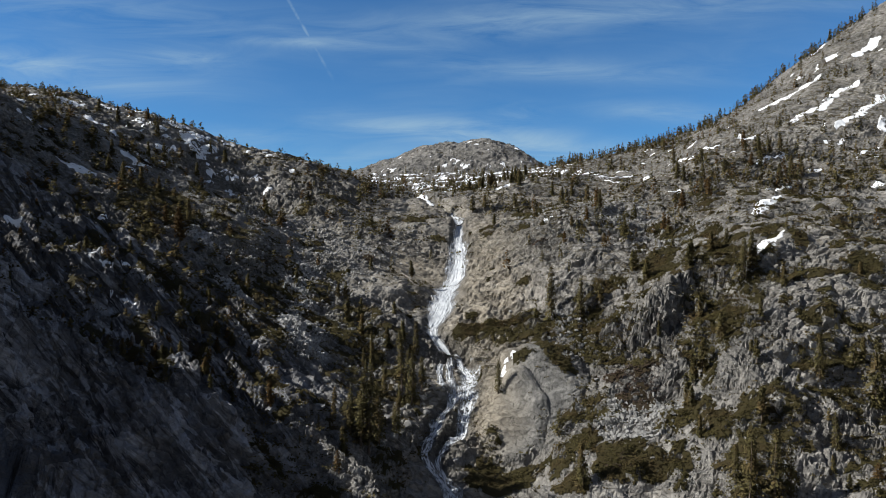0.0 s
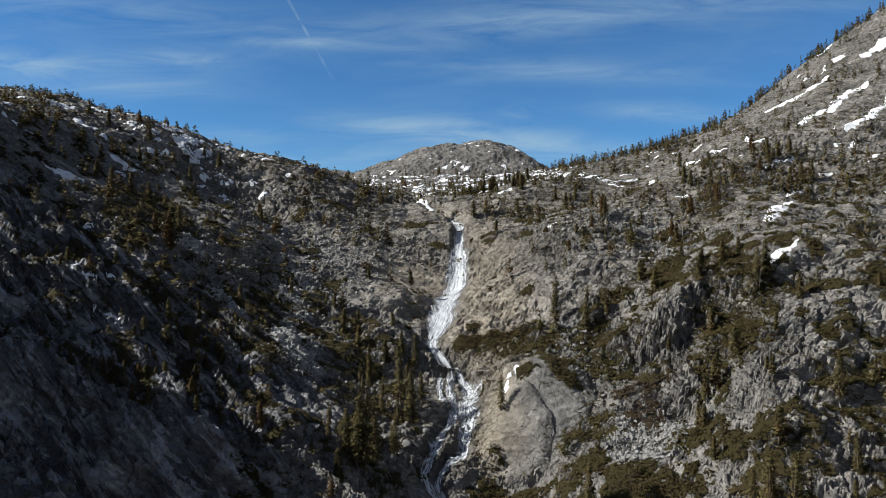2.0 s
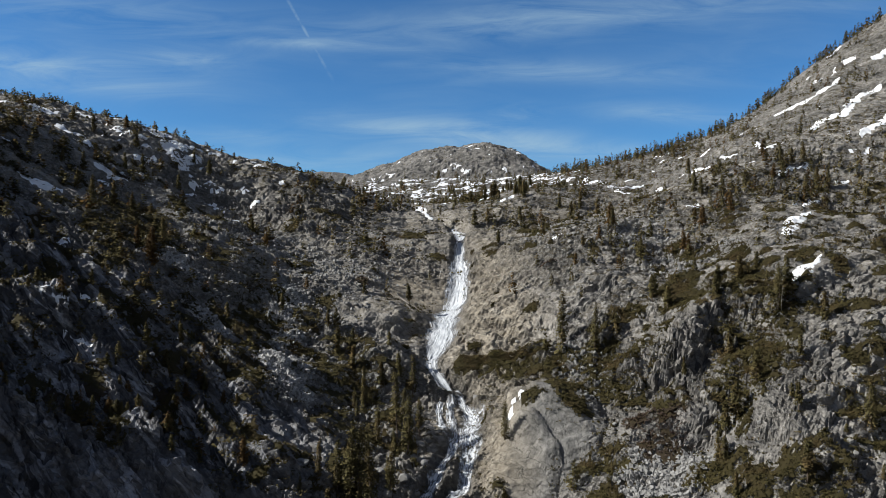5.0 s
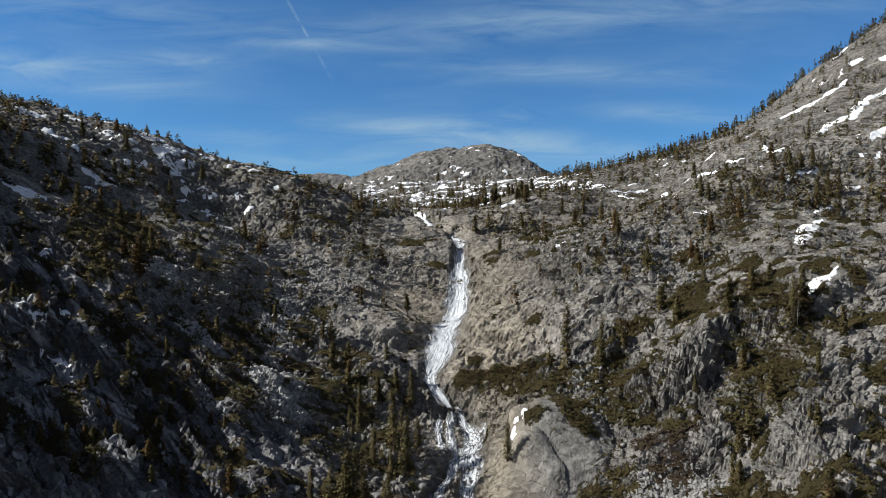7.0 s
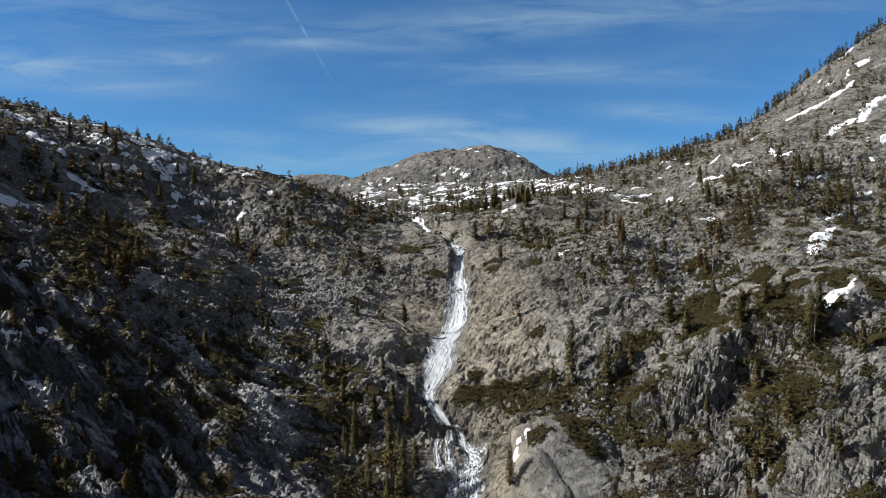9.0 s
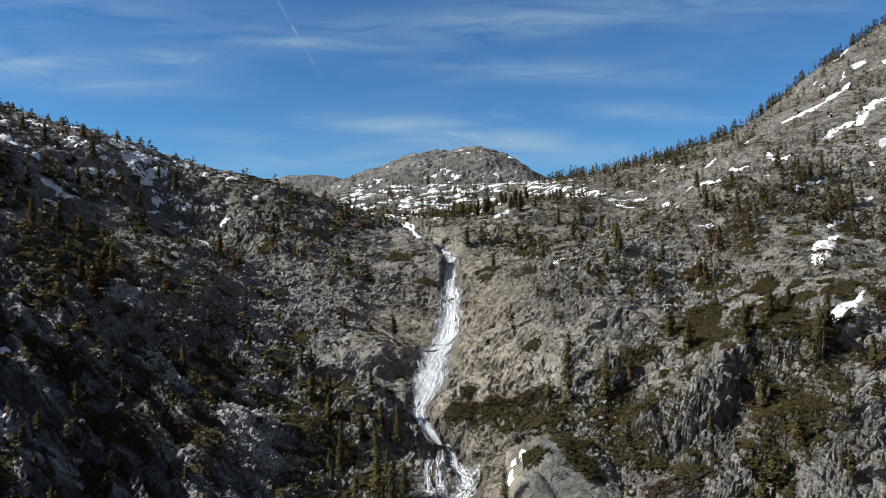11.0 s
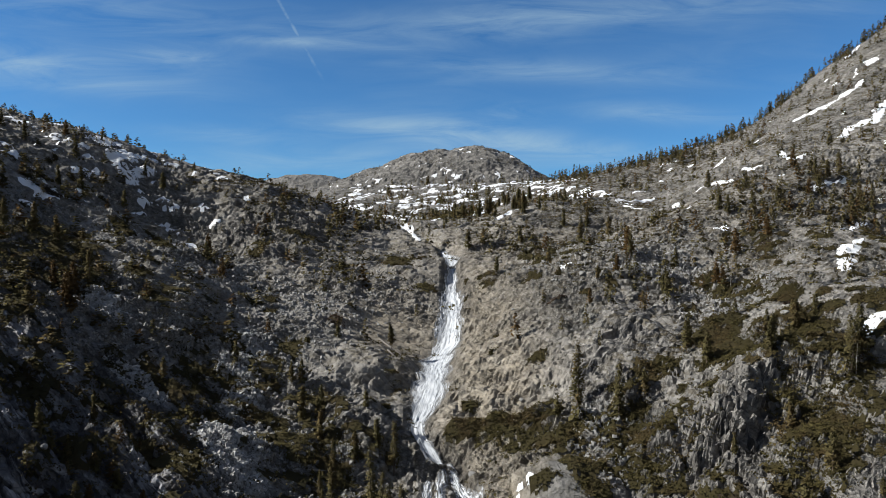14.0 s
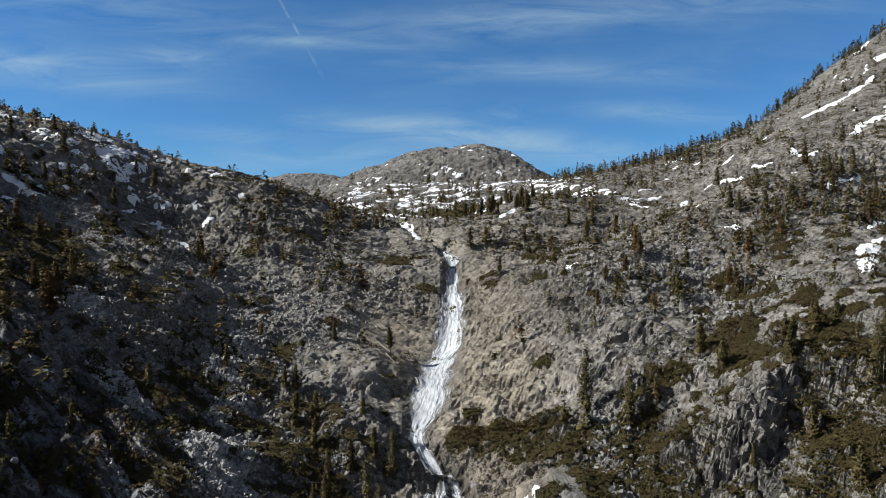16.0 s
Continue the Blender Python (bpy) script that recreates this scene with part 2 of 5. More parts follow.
def leaves(name, dark, light, dry, share=0.25):
    """Foliage: two greens by plant, and a share of dry twigs."""
    mat, n = material(name)
    at = n.add("ShaderNodeTexCoord").outputs["Object"]
    place = n.add("ShaderNodeNewGeometry").outputs["Position"]
    one = n.add("ShaderNodeObjectInfo").outputs["Random"]
    leaf = n.add("ShaderNodeNewGeometry").outputs["Random Per Island"]
    body = n.mix(n.maths("ADD", n.maths("MULTIPLY", one, 0.5), n.maths("MULTIPLY", leaf, 0.5)), dark, light)
    body = n.mix(n.maths("MULTIPLY", n.ramp(n.noise(place, 0.12, 3.0, 0.6), 0.48, 0.66), share * 2.0, clamp=True), body, dry)
    body = n.mix(n.ramp(n.noise(place, 1.4, 4.0, 0.7), 0.40, 0.62, 0.0, 0.3), body, dark)
    # the sheet inside a shrub mat is mixed towards a darker brown
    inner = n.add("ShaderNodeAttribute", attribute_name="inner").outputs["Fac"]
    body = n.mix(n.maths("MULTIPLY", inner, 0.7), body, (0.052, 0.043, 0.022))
    # needles and small leaves scatter light as a mass: the clump's outward way rules, not each leaf's own
    own = n.add("ShaderNodeVectorMath", {0: n.add("ShaderNodeNewGeometry").outputs["Normal"], 1: (0.3, 0.3, 0.3)}, operation="MULTIPLY").outputs[0]
    outward = n.add("ShaderNodeVectorTransform", {0: n.add("ShaderNodeAttribute", attribute_name="out").outputs["Vector"]},
                    vector_type="VECTOR", convert_from="OBJECT", convert_to="WORLD").outputs[0]
    outward = n.add("ShaderNodeVectorMath", {0: outward}, operation="NORMALIZE").outputs[0]
    way = n.add("ShaderNodeVectorMath", {0: n.add("ShaderNodeVectorMath", {0: own, 1: outward}, operation="ADD").outputs[0]}, operation="NORMALIZE").outputs[0]
    front = n.add("ShaderNodeBsdfPrincipled", {"Base Color": body, "Roughness": 0.75, "Specular IOR Level": 0.15, "Normal": way}).outputs[0]
    back = n.add("ShaderNodeBsdfTranslucent", {"Color": body, "Normal": way}).outputs[0]
    n.add("ShaderNodeOutputMaterial", {0: n.add("ShaderNodeMixShader", {0: 0.35, 1: front, 2: back}).outputs[0]})
    return mat


def plain(name, a, b, scale, rough, spec=0.3):
    mat, n = material(name)
    at = n.add("ShaderNodeTexCoord").outputs["Object"]
    grain = n.noise(at, scale, 5.0, 0.6)
    bump = n.add("ShaderNodeBump", {"Height": grain, "Strength": 0.5, "Distance": 0.2}).outputs[0]
    finish(n, n.mix(n.ramp(grain, 0.3, 0.7), a, b), rough, bump, **{"Specular IOR Level": spec})
    return mat


def falling_water(name, cover, drawn):
    """White water: foam in streaks down the fall, thin between them so that wet rock shows."""
    mat, n = material(name)
    uv = n.add("ShaderNodeUVMap", uv_map="flow").outputs[0]
    streak = n.noise(n.mapping(uv, scale=(1.5, drawn, 1.0)), 1.0, 6.0, 0.62, 0.5 + drawn)
    lace = n.noise(n.mapping(uv, scale=(0.8, 0.22, 1.0)), 1.5, 6.0, 0.68, 1.0)
    foam = n.add("ShaderNodeAttribute", attribute_name="foam").outputs["Fac"]
    body = n.mix(n.ramp(n.maths("ADD", n.maths("MULTIPLY", streak, 0.6), n.maths("MULTIPLY", lace, 0.4)), 0.36, 0.64), (0.35, 0.38, 0.42), (0.57, 0.58, 0.61))
    bump = n.add("ShaderNodeBump", {"Height": n.maths("ADD", streak, lace), "Strength": 0.3, "Distance": 0.5}).outputs[0]
    water = n.add("ShaderNodeBsdfPrincipled", {"Base Color": body, "Roughness": 0.45, "Normal": bump, "Specular IOR Level": 0.4}).outputs[0]
    body_of = n.maths("ADD", n.maths("MULTIPLY", streak, 0.6), n.maths("MULTIPLY", lace, 0.5))
    ragged = n.maths("ADD", foam, n.maths("MULTIPLY", n.maths("SUBTRACT", body_of, 0.55), 3.5))
    thick = n.maths("MULTIPLY", n.ramp(body_of, cover, cover + 0.14), n.ramp(ragged, 0.15, 1.0), clamp=True)
    clear = n.add("ShaderNodeBsdfTransparent").outputs[0]
    n.add("ShaderNodeOutputMaterial", {0: n.add("ShaderNodeMixShader", {0: thick, 1: clear, 2: water}).outputs[0]})
    return mat


ROCK = granite()
TALUS = stone("talus_stone", (0.14, 0.138, 0.136), (0.31, 0.304, 0.295))
PALE_TALUS = stone("pale_talus_stone", (0.22, 0.218, 0.217), (0.45, 0.446, 0.442))
BOULDER = stone("boulder_stone", (0.11, 0.108, 0.106), (0.21, 0.205, 0.198))
NEEDLES = leaves("pine_needles", (0.070, 0.062, 0.026), (0.165, 0.138, 0.058), (0.185, 0.118, 0.052), 0.3)
DRY_NEEDLES = leaves("dry_needles", (0.095, 0.058, 0.022), (0.165, 0.100, 0.036), (0.09, 0.06, 0.03), 0.3)
SHRUB = leaves("shrub_leaves", (0.054, 0.047, 0.018), (0.104, 0.086, 0.032), (0.110, 0.070, 0.036), 0.3)
BARE = leaves("bare_twigs", (0.050, 0.036, 0.030), (0.095, 0.068, 0.055), (0.08, 0.05, 0.03), 0.3)
BARK = plain("bark", (0.06, 0.045, 0.035), (0.15, 0.115, 0.09), 3.0, 0.9)
DEADWOOD = plain("deadwood", (0.20, 0.18, 0.16), (0.34, 0.31, 0.28), 2.0, 0.85)
SNOW = plain("old_snow", (0.62, 0.64, 0.68), (0.74, 0.75, 0.77), 0.5, 0.6)
WATER = falling_water("white_water", 0.22, 0.09)
CASCADE = falling_water("cascade_water", 0.44, 0.45)


# ---- the shape of the land ----
def mixed(k):
    k = k.astype(np.uint32)
    k = (k ^ (k >> np.uint32(16))) * np.uint32(0x7FEB352D)
    k = (k ^ (k >> np.uint32(15))) * np.uint32(0x846CA68B)
    return k ^ (k >> np.uint32(16))


def chance(i, j, seed):
    """A fixed random number from 0 to 1 for each whole place i, j."""
    with np.errstate(over="ignore"):
        a = mixed(i.astype(np.int64).astype(np.uint32) * np.uint32(0x9E3779B1) + np.uint32(seed * 7919 + 13))
        return mixed(a ^ (j.astype(np.int64).astype(np.uint32) * np.uint32(0x85EBCA77))).astype(np.float64) / 4294967295.0


def smooth_noise(x, y, seed):
    i, j = np.floor(x), np.floor(y)
    a, b = x - i, y - j
    a, b = a * a * (3 - 2 * a), b * b * (3 - 2 * b)
    low = chance(i, j, seed) * (1 - a) + chance(i + 1, j, seed) * a
    top = chance(i, j + 1, seed) * (1 - a) + chance(i + 1, j + 1, seed) * a
    return (low * (1 - b) + top * b) * 2 - 1


def rough_noise(x, y, seed, octaves=4, gain=0.5, ridged=False):
    total, size = 0.0, 1.0
    for k in range(octaves):
        v = smooth_noise(x * 2.03 ** k + 17.3 * k, y * 2.03 ** k - 9.1 * k, seed + k)
        total = total + size * ((0.5 - np.abs(v)) * 2 if ridged else v)
        size *= gain
    return total


def blocks(x, y, seed):
    """Broken rock: for each place the random height of the block that it lies in, and how near the next joint is."""
    i, j = np.floor(x), np.floor(y)
    best, second, tone, tx, ty = np.full(x.shape, 9.0), np.full(x.shape, 9.0), np.zeros(x.shape), np.zeros(x.shape), np.zeros(x.shape)
    for di in (-1, 0, 1):
        for dj in (-1, 0, 1):
            ci, cj = i + di, j + dj
            px, py = ci + 0.15 + 0.7 * chance(ci, cj, seed), cj + 0.15 + 0.7 * chance(ci, cj, seed + 1)
            far = np.hypot(x - px, y - py)
            near = far < best
            second = np.where(near, best, np.minimum(second, far))
            tone = np.where(near, chance(ci, cj, seed + 2), tone)
            tx, ty = np.where(near, x - px, tx), np.where(near, y - py, ty)
            best = np.where(near, far, best)
    slope = (mixed((tone * 1e6).astype(np.uint32)).astype(np.float64) / 4294967295.0 - 0.5) * 1.2
    return tone - 0.5 + slope * tx + slope[::-1].mean() * ty, np.clip((second - best) * 5, 0, 1)


ACROSS = np.array((-1.6, -1.2, -.81, -.63, -.47, -.36, -.27, -.18, -.09, 0, .09, .18, .27, .38, .5, .68, .9, 1.2, 1.6))
STATIONS = []


def section(y, *heights):
    """Heights of the valley's cross-section y metres ahead, at ACROSS times its spread."""
    STATIONS.append((y, heights))


# the lower valley; hills behind the camera are unseen, added to block sky light
section(-3000, 480, 470, 460, 450, 440, 430, 420, 410, 400, 400, 400, 410, 420, 430, 440, 450, 460, 470, 480)
section(-900, 360, 350, 340, 325, 310, 300, 290, 280, 270, 265, 265, 270, 280, 290, 300, 310, 325, 340, 360)
section(-300, 180, 155, 115, 65, 15, -25, -55, -72, -80, -82, -80, -74, -60, -35, 0, 60, 120, 160, 190)
section(-60, 59, 43, 19, -1, -19, -30, -38, -44, -49, -52, -52, -51, -48, -44, -40, -30, -5, 13, 29)
section(60, 77, 61, 36, 17, 2, -7, -14, -19, -23, -25, -26, -25, -22, -18, -12, -6, 7, 21, 37)
# unseen far-left heights here are raised to cast shade on the left wall
section(130, 150, 130, 105, 80, 30, 17, 10, 3, -4, -8, -10, -11, -10, -8, -4, 5, 25, 42, 61)
section(170, 180, 155, 135, 108, 54, 37, 24, 12, 2, -4, -7, -6, -4, -3, 0, 14, 44, 66, 89)
# the headwall with the falls; unseen far-left heights raised to shade the left wall
section(195, 190, 162, 138, 112, 73, 57, 42, 20, 7, -1, -4, -3, -2, 1, 4, 22, 58, 83, 108)
section(215, 200, 172, 145, 116, 81, 65, 49, 30, 14, 2, -1, 4, 5, 15, 16, 34, 72, 98, 125)
section(235, 216, 189, 152, 122, 93, 71, 52, 43, 23, 7, 4, 18, 17, 38, 32, 50, 86, 113, 143)
section(255, 254, 218, 176, 139, 107, 83, 63, 47, 33, 19, 11, 27, 37, 59, 56, 68, 100, 129, 161)
section(272, 270, 234, 191, 151, 114, 90, 73, 56, 38, 31, 27, 37, 49, 76, 80, 82, 113, 143, 176)
section(288, 282, 246, 201, 161, 117, 98, 80, 64, 45, 38, 46, 46, 69, 90, 96, 94, 124, 155, 190)
section(304, 295, 256, 211, 170, 125, 106, 85, 68, 50, 41, 54, 60, 79, 102, 108, 103, 135, 168, 204)
section(322, 308, 267, 222, 180, 138, 113, 92, 73, 60, 57, 63, 79, 91, 110, 116, 113, 148, 182, 220)
section(345, 323, 281, 235, 193, 147, 124, 108, 89, 78, 74, 84, 97, 96, 118, 120, 124, 163, 199, 240)
section(380, 344, 298, 252, 198, 166, 135, 123, 105, 95, 84, 107, 120, 115, 130, 128, 143, 187, 226, 270)
section(425, 345, 300, 257, 206, 187, 158, 127, 124, 117, 114, 122, 128, 136, 147, 145, 169, 216, 259, 308)
# the rims and the basin above the lip
section(465, 341, 294, 253, 217, 204, 186, 162, 154, 134, 129, 133, 130, 147, 165, 167, 186, 243, 290, 343)
section(500, 351, 301, 255, 227, 209, 194, 178, 164, 147, 141, 146, 145, 153, 179, 193, 204, 268, 318, 374)
section(550, 361, 305, 254, 229, 209, 191, 176, 161, 149, 141, 153, 158, 161, 193, 211, 235, 308, 361, 422)
section(630, 375, 306, 245, 216, 192, 174, 156, 144, 141, 145, 154, 163, 177, 210, 252, 306, 373, 427, 496)
section(740, 393, 313, 241, 207, 175, 157, 149, 154, 168, 169, 175, 192, 210, 238, 308, 401, 439, 495, 575)
section(880, 421, 327, 244, 211, 183, 169, 164, 169, 178, 188, 198, 209, 223, 253, 319, 370, 451, 521, 615)
# the far dome and what lies behind it
section(1020, 453, 345, 255, 225, 203, 194, 193, 200, 210, 214, 216, 219, 230, 266, 317, 360, 442, 525, 633)
section(1120, 479, 361, 265, 237, 218, 211, 209, 214, 221, 226, 227, 232, 247, 282, 332, 370, 440, 529, 647)
section(1200, 500, 374, 274, 247, 227, 220, 215, 217, 225, 232, 234, 240, 256, 288, 332, 376, 441, 534, 660)
section(1300, 527, 391, 285, 259, 237, 224, 215, 216, 222, 230, 236, 243, 258, 289, 329, 379, 442, 541, 677)
section(1500, 560, 420, 310, 286, 263, 245, 228, 219, 222, 230, 236, 243, 255, 286, 326, 382, 445, 557, 680)
section(1750, 580, 440, 330, 300, 280, 270, 262, 255, 250, 250, 255, 262, 277, 301, 336, 390, 452, 560, 680)
section(2500, 500, 400, 320, 300, 290, 280, 280, 280, 270, 260, 250, 250, 260, 280, 310, 350, 400, 460, 520)
section(4900, 250, 250, 250, 250, 250, 250, 250, 250, 250, 250, 250, 250, 250, 250, 250, 250, 250, 250, 250)


def spread(y):
    return np.logaddexp((y + 60) / 25, 160 / 25) * 25


def along(y):
    """A measure of the way ahead in which near and far sections lie evenly."""
    return np.arcsinh((y - 150) / 150.0)


def curve(knots, values, x):
    """A smooth line through the values at the knots that does not swing past them; values may have more columns."""
    h = np.diff(knots)[:, None]
    d = np.diff(values, axis=0) / h
    m = np.zeros_like(values)
    m[1:-1] = (d[:-1] * h[1:] + d[1:] * h[:-1]) / (h[1:] + h[:-1])
    cap = 2.5 * np.minimum(np.abs(d[:-1]), np.abs(d[1:])) + 0.35 * np.maximum(np.abs(d[:-1]), np.abs(d[1:]))
    m[1:-1] = np.clip(m[1:-1], -cap, cap)
    m[0], m[-1] = d[0], d[-1]
    k = np.clip(np.searchsorted(knots, x) - 1, 0, len(knots) - 2)
    s = ((x - knots[k]) / h[k, 0])[:, None]
    return ((1 + 2 * s) * (1 - s) ** 2 * values[k] + s * (1 - s) ** 2 * h[k] * m[k]
            + s * s * (3 - 2 * s) * values[k + 1] + s * s * (s - 1) * h[k] * m[k + 1])


TABLE_A, TABLE_L = np.linspace(-1.6, 1.6, 700), np.linspace(along(-3000.0), along(4900.0), 1400)
TABLE = np.array([h for _, h in STATIONS], float)
TABLE = curve(ACROSS, TABLE.T, TABLE_A).T
TABLE = curve(along(np.array([y for y, _ in STATIONS], float)), TABLE, TABLE_L)


DOME_X = np.array((-400, -230, -147, -106, -65, -24, 16, 57, 86, 113, 138, 164, 190, 260), float)
DOME_Z = np.array((150, 203, 237, 257, 272, 284, 289, 294, 296, 288, 275, 257, 240, 190), float)


def domes(x, y):
    """The bald granite dome behind the basin, and a lower one farther off."""
    k = (x > -400) & (x < 260) & (y > 900) & (y < 1500)
    z = np.full(x.shape, -500.0)
    crest = curve(DOME_X, DOME_Z[:, None], x[k])[:, 0] + 2.0 * rough_noise(x[k] / 30, y[k] / 60, 611, 3)
    off = (y[k] - 1200) / np.where(y[k] < 1200, 175.0, 220.0)
    z[k] = crest - np.maximum(crest - 200, 25) * np.abs(off) ** 1.7
    far = np.abs(y - 1700) < 260
    z[far] = np.maximum(z[far], 303 - ((x[far] + 297) / 95) ** 2 * 16 - ((y[far] - 1700) / 120) ** 2 * 20)
    return z


def bluffs(x, y):
    """Cliff steps (middle, half width, half depth, height) and round bosses of bare rock added to the even slopes."""
    z = np.zeros(x.shape)
    for cx, cy, rx, ry, h in ((102, 291, 26, 17, 21), (101, 271, 15, 12, 14), (72, 318, 16, 14, 6), (65, 334, 20, 12, 6), (-20, 345, 16, 16, 7), (150, 292, 16, 12, 8), (-95, 282, 18, 12, 7)):
        k = np.flatnonzero((np.abs(x - cx) < 2.6 * rx) & (np.abs(y - cy) < 2.6 * ry))
        u, v = x[k] - cx, y[k] - cy - 3.0 * np.sin((x[k] - cx) / 6.0)
        z[k] += 0.5 * h * np.tanh(v / 3.2) * np.exp(-(u / rx) ** 4 - (v / ry) ** 2)
    for cx, cy, r, h in ((43, 285, 13, 8), (28, 271, 11, 6), (-26, 323, 9, 9), (-18, 290, 7, 3)):
        k = np.flatnonzero((np.abs(x - cx) < 3 * r) & (np.abs(y - cy) < 3 * r))
        d = np.hypot(x[k] - cx, y[k] - cy) / (1.35 * r) + 0.10 * rough_noise(x[k] / 7, y[k] / 7, 97, 2)
        z[k] += h * np.clip(1 - d * d, 0, 1) ** 0.7
    return z


def base(x, y):
    """The smooth height of the land."""
    return np.maximum(np.maximum(valley(x, y), domes(x, y)), spur(x, y)) + bluffs(x, y)


def spur(x, y):
    """The buttress that runs out from the dark wall above the gorge."""
    xs = (-102, -81, -59, -35, -20, -11, 0)
    off = y - np.interp(x, xs, (255, 247, 239, 220, 213, 211, 211))
    top = np.interp(x, xs, (55, 58, 47, 35, 26, 8, -20)) + 1.6 * np.sin(x / 5.0)
    return np.where((x > -118) & (x < 5), top - np.where(off > 0, 1.25 * off, -0.70 * off) + 1.0, -200.0)


def valley(x, y):
    """The height that the cross-sections give."""
    a = np.clip(x / spread(y), -1.6, 1.6)
    i = np.clip((a + 1.6) / 3.2 * 699, 0, 698.999)
    j = np.clip((along(y) - TABLE_L[0]) / (TABLE_L[-1] - TABLE_L[0]) * 1399, 0, 1398.999)
    i0, j0 = i.astype(int), j.astype(int)
    i, j = i - i0, j - j0
    return (TABLE[j0, i0] * (1 - i) + TABLE[j0, i0 + 1] * i) * (1 - j) + (TABLE[j0 + 1, i0] * (1 - i) + TABLE[j0 + 1, i0 + 1] * i) * j


# the stream from the basin over the lip to the valley, and the strand that leaves it: x, y, half width
ABOVE_LIP = ((-25, 520.5, 2), (-10, 481.8, 2), (3.8, 463.6, 2.8), (7.5, 459, 4), (10, 450, 4.8), (10.3, 438.5, 2.4))
UPPER_FALL = ((10.3, 438.5, 2.4), (9.6, 424, 2.9), (9.2, 409, 4.3), (9.7, 398, 4.5), (8.7, 389.5, 4.4), (7.3, 381.5, 4.6), (3.6, 373.6, 5.9), (1.6, 362.6, 7.3),
              (0.1, 348.6, 6.9), (-1.6, 342.1, 6.2), (-3.3, 336.7, 4.6), (-5.3, 331.7, 3.6), (-5.6, 328.7, 3.4), (-3.7, 325.2, 2.6), (0.2, 321.1, 2.1), (4.9, 317.5, 1.6))
CASCADE_PATH = ((4.9, 317.5, 1.6), (7.7, 314.5, 1.6), (8.2, 312, 1.8), (9.9, 308, 2.6), (12.2, 299, 4.1), (10.1, 290.5, 4.9), (10.6, 283, 3), (8.5, 276.5, 2.5), (6.4, 268, 1.9),
                (3.6, 266.5, 1.4), (0.2, 261.5, 1.4), (-2, 256, 1.7), (0.2, 251.5, 2.6), (2.3, 248.5, 3), (3.3, 245, 3.3), (4, 236, 3.3), (4, 200, 3.5))
LEFT_STRAND = ((6.9, 292, 2.2), (3.9, 285.5, 2.1), (0.2, 278, 2.1), (-3.2, 268.5, 2.3), (-5.8, 261.5, 2.2), (-7, 256.5, 2.1), (-4, 253.5, 1.8), (-0.5, 251, 1.8))
WEB = ((4.3, 315.5, 1.9), (2.9, 305.5, 2.6), (4, 295.5, 2.8), (5.1, 288, 2.4))
OUTER_WEB = ((1, 312, 1.4), (-1.4, 306, 1.8), (-1, 298.5, 2.2), (1.5, 287, 1.8))
STREAM = ABOVE_LIP[:-1] + UPPER_FALL[:-1] + CASCADE_PATH


def path_points(path, step):
    """Points down a stream: x, y, half width, and the way gone."""
    p = np.array(path, float)
    s = np.concatenate(([0], np.cumsum(np.hypot(np.diff(p[:, 0]), np.diff(p[:, 1])))))
    t = np.arange(0, s[-1], step)
    return np.column_stack((curve(s, p, t), t))


BED = np.concatenate((path_points(STREAM, 1.5), path_points(LEFT_STRAND, 1.5)))


def from_stream(x, y):
    """How far a place is from the stream's middle, in half widths."""
    best = np.full(x.shape, 1e3)
    near = np.flatnonzero((np.abs(x) < 60) & (y > 190) & (y < 530))
    for px, py, w, _ in BED:
        best[near] = np.minimum(best[near], np.hypot(x[near] - px, (y[near] - py)) / max(w, 2.7))
    return best


def zone(x, y, cx, cy, rx, ry):
    return np.exp(-((x - cx) / rx) ** 2 - ((y - cy) / ry) ** 2)


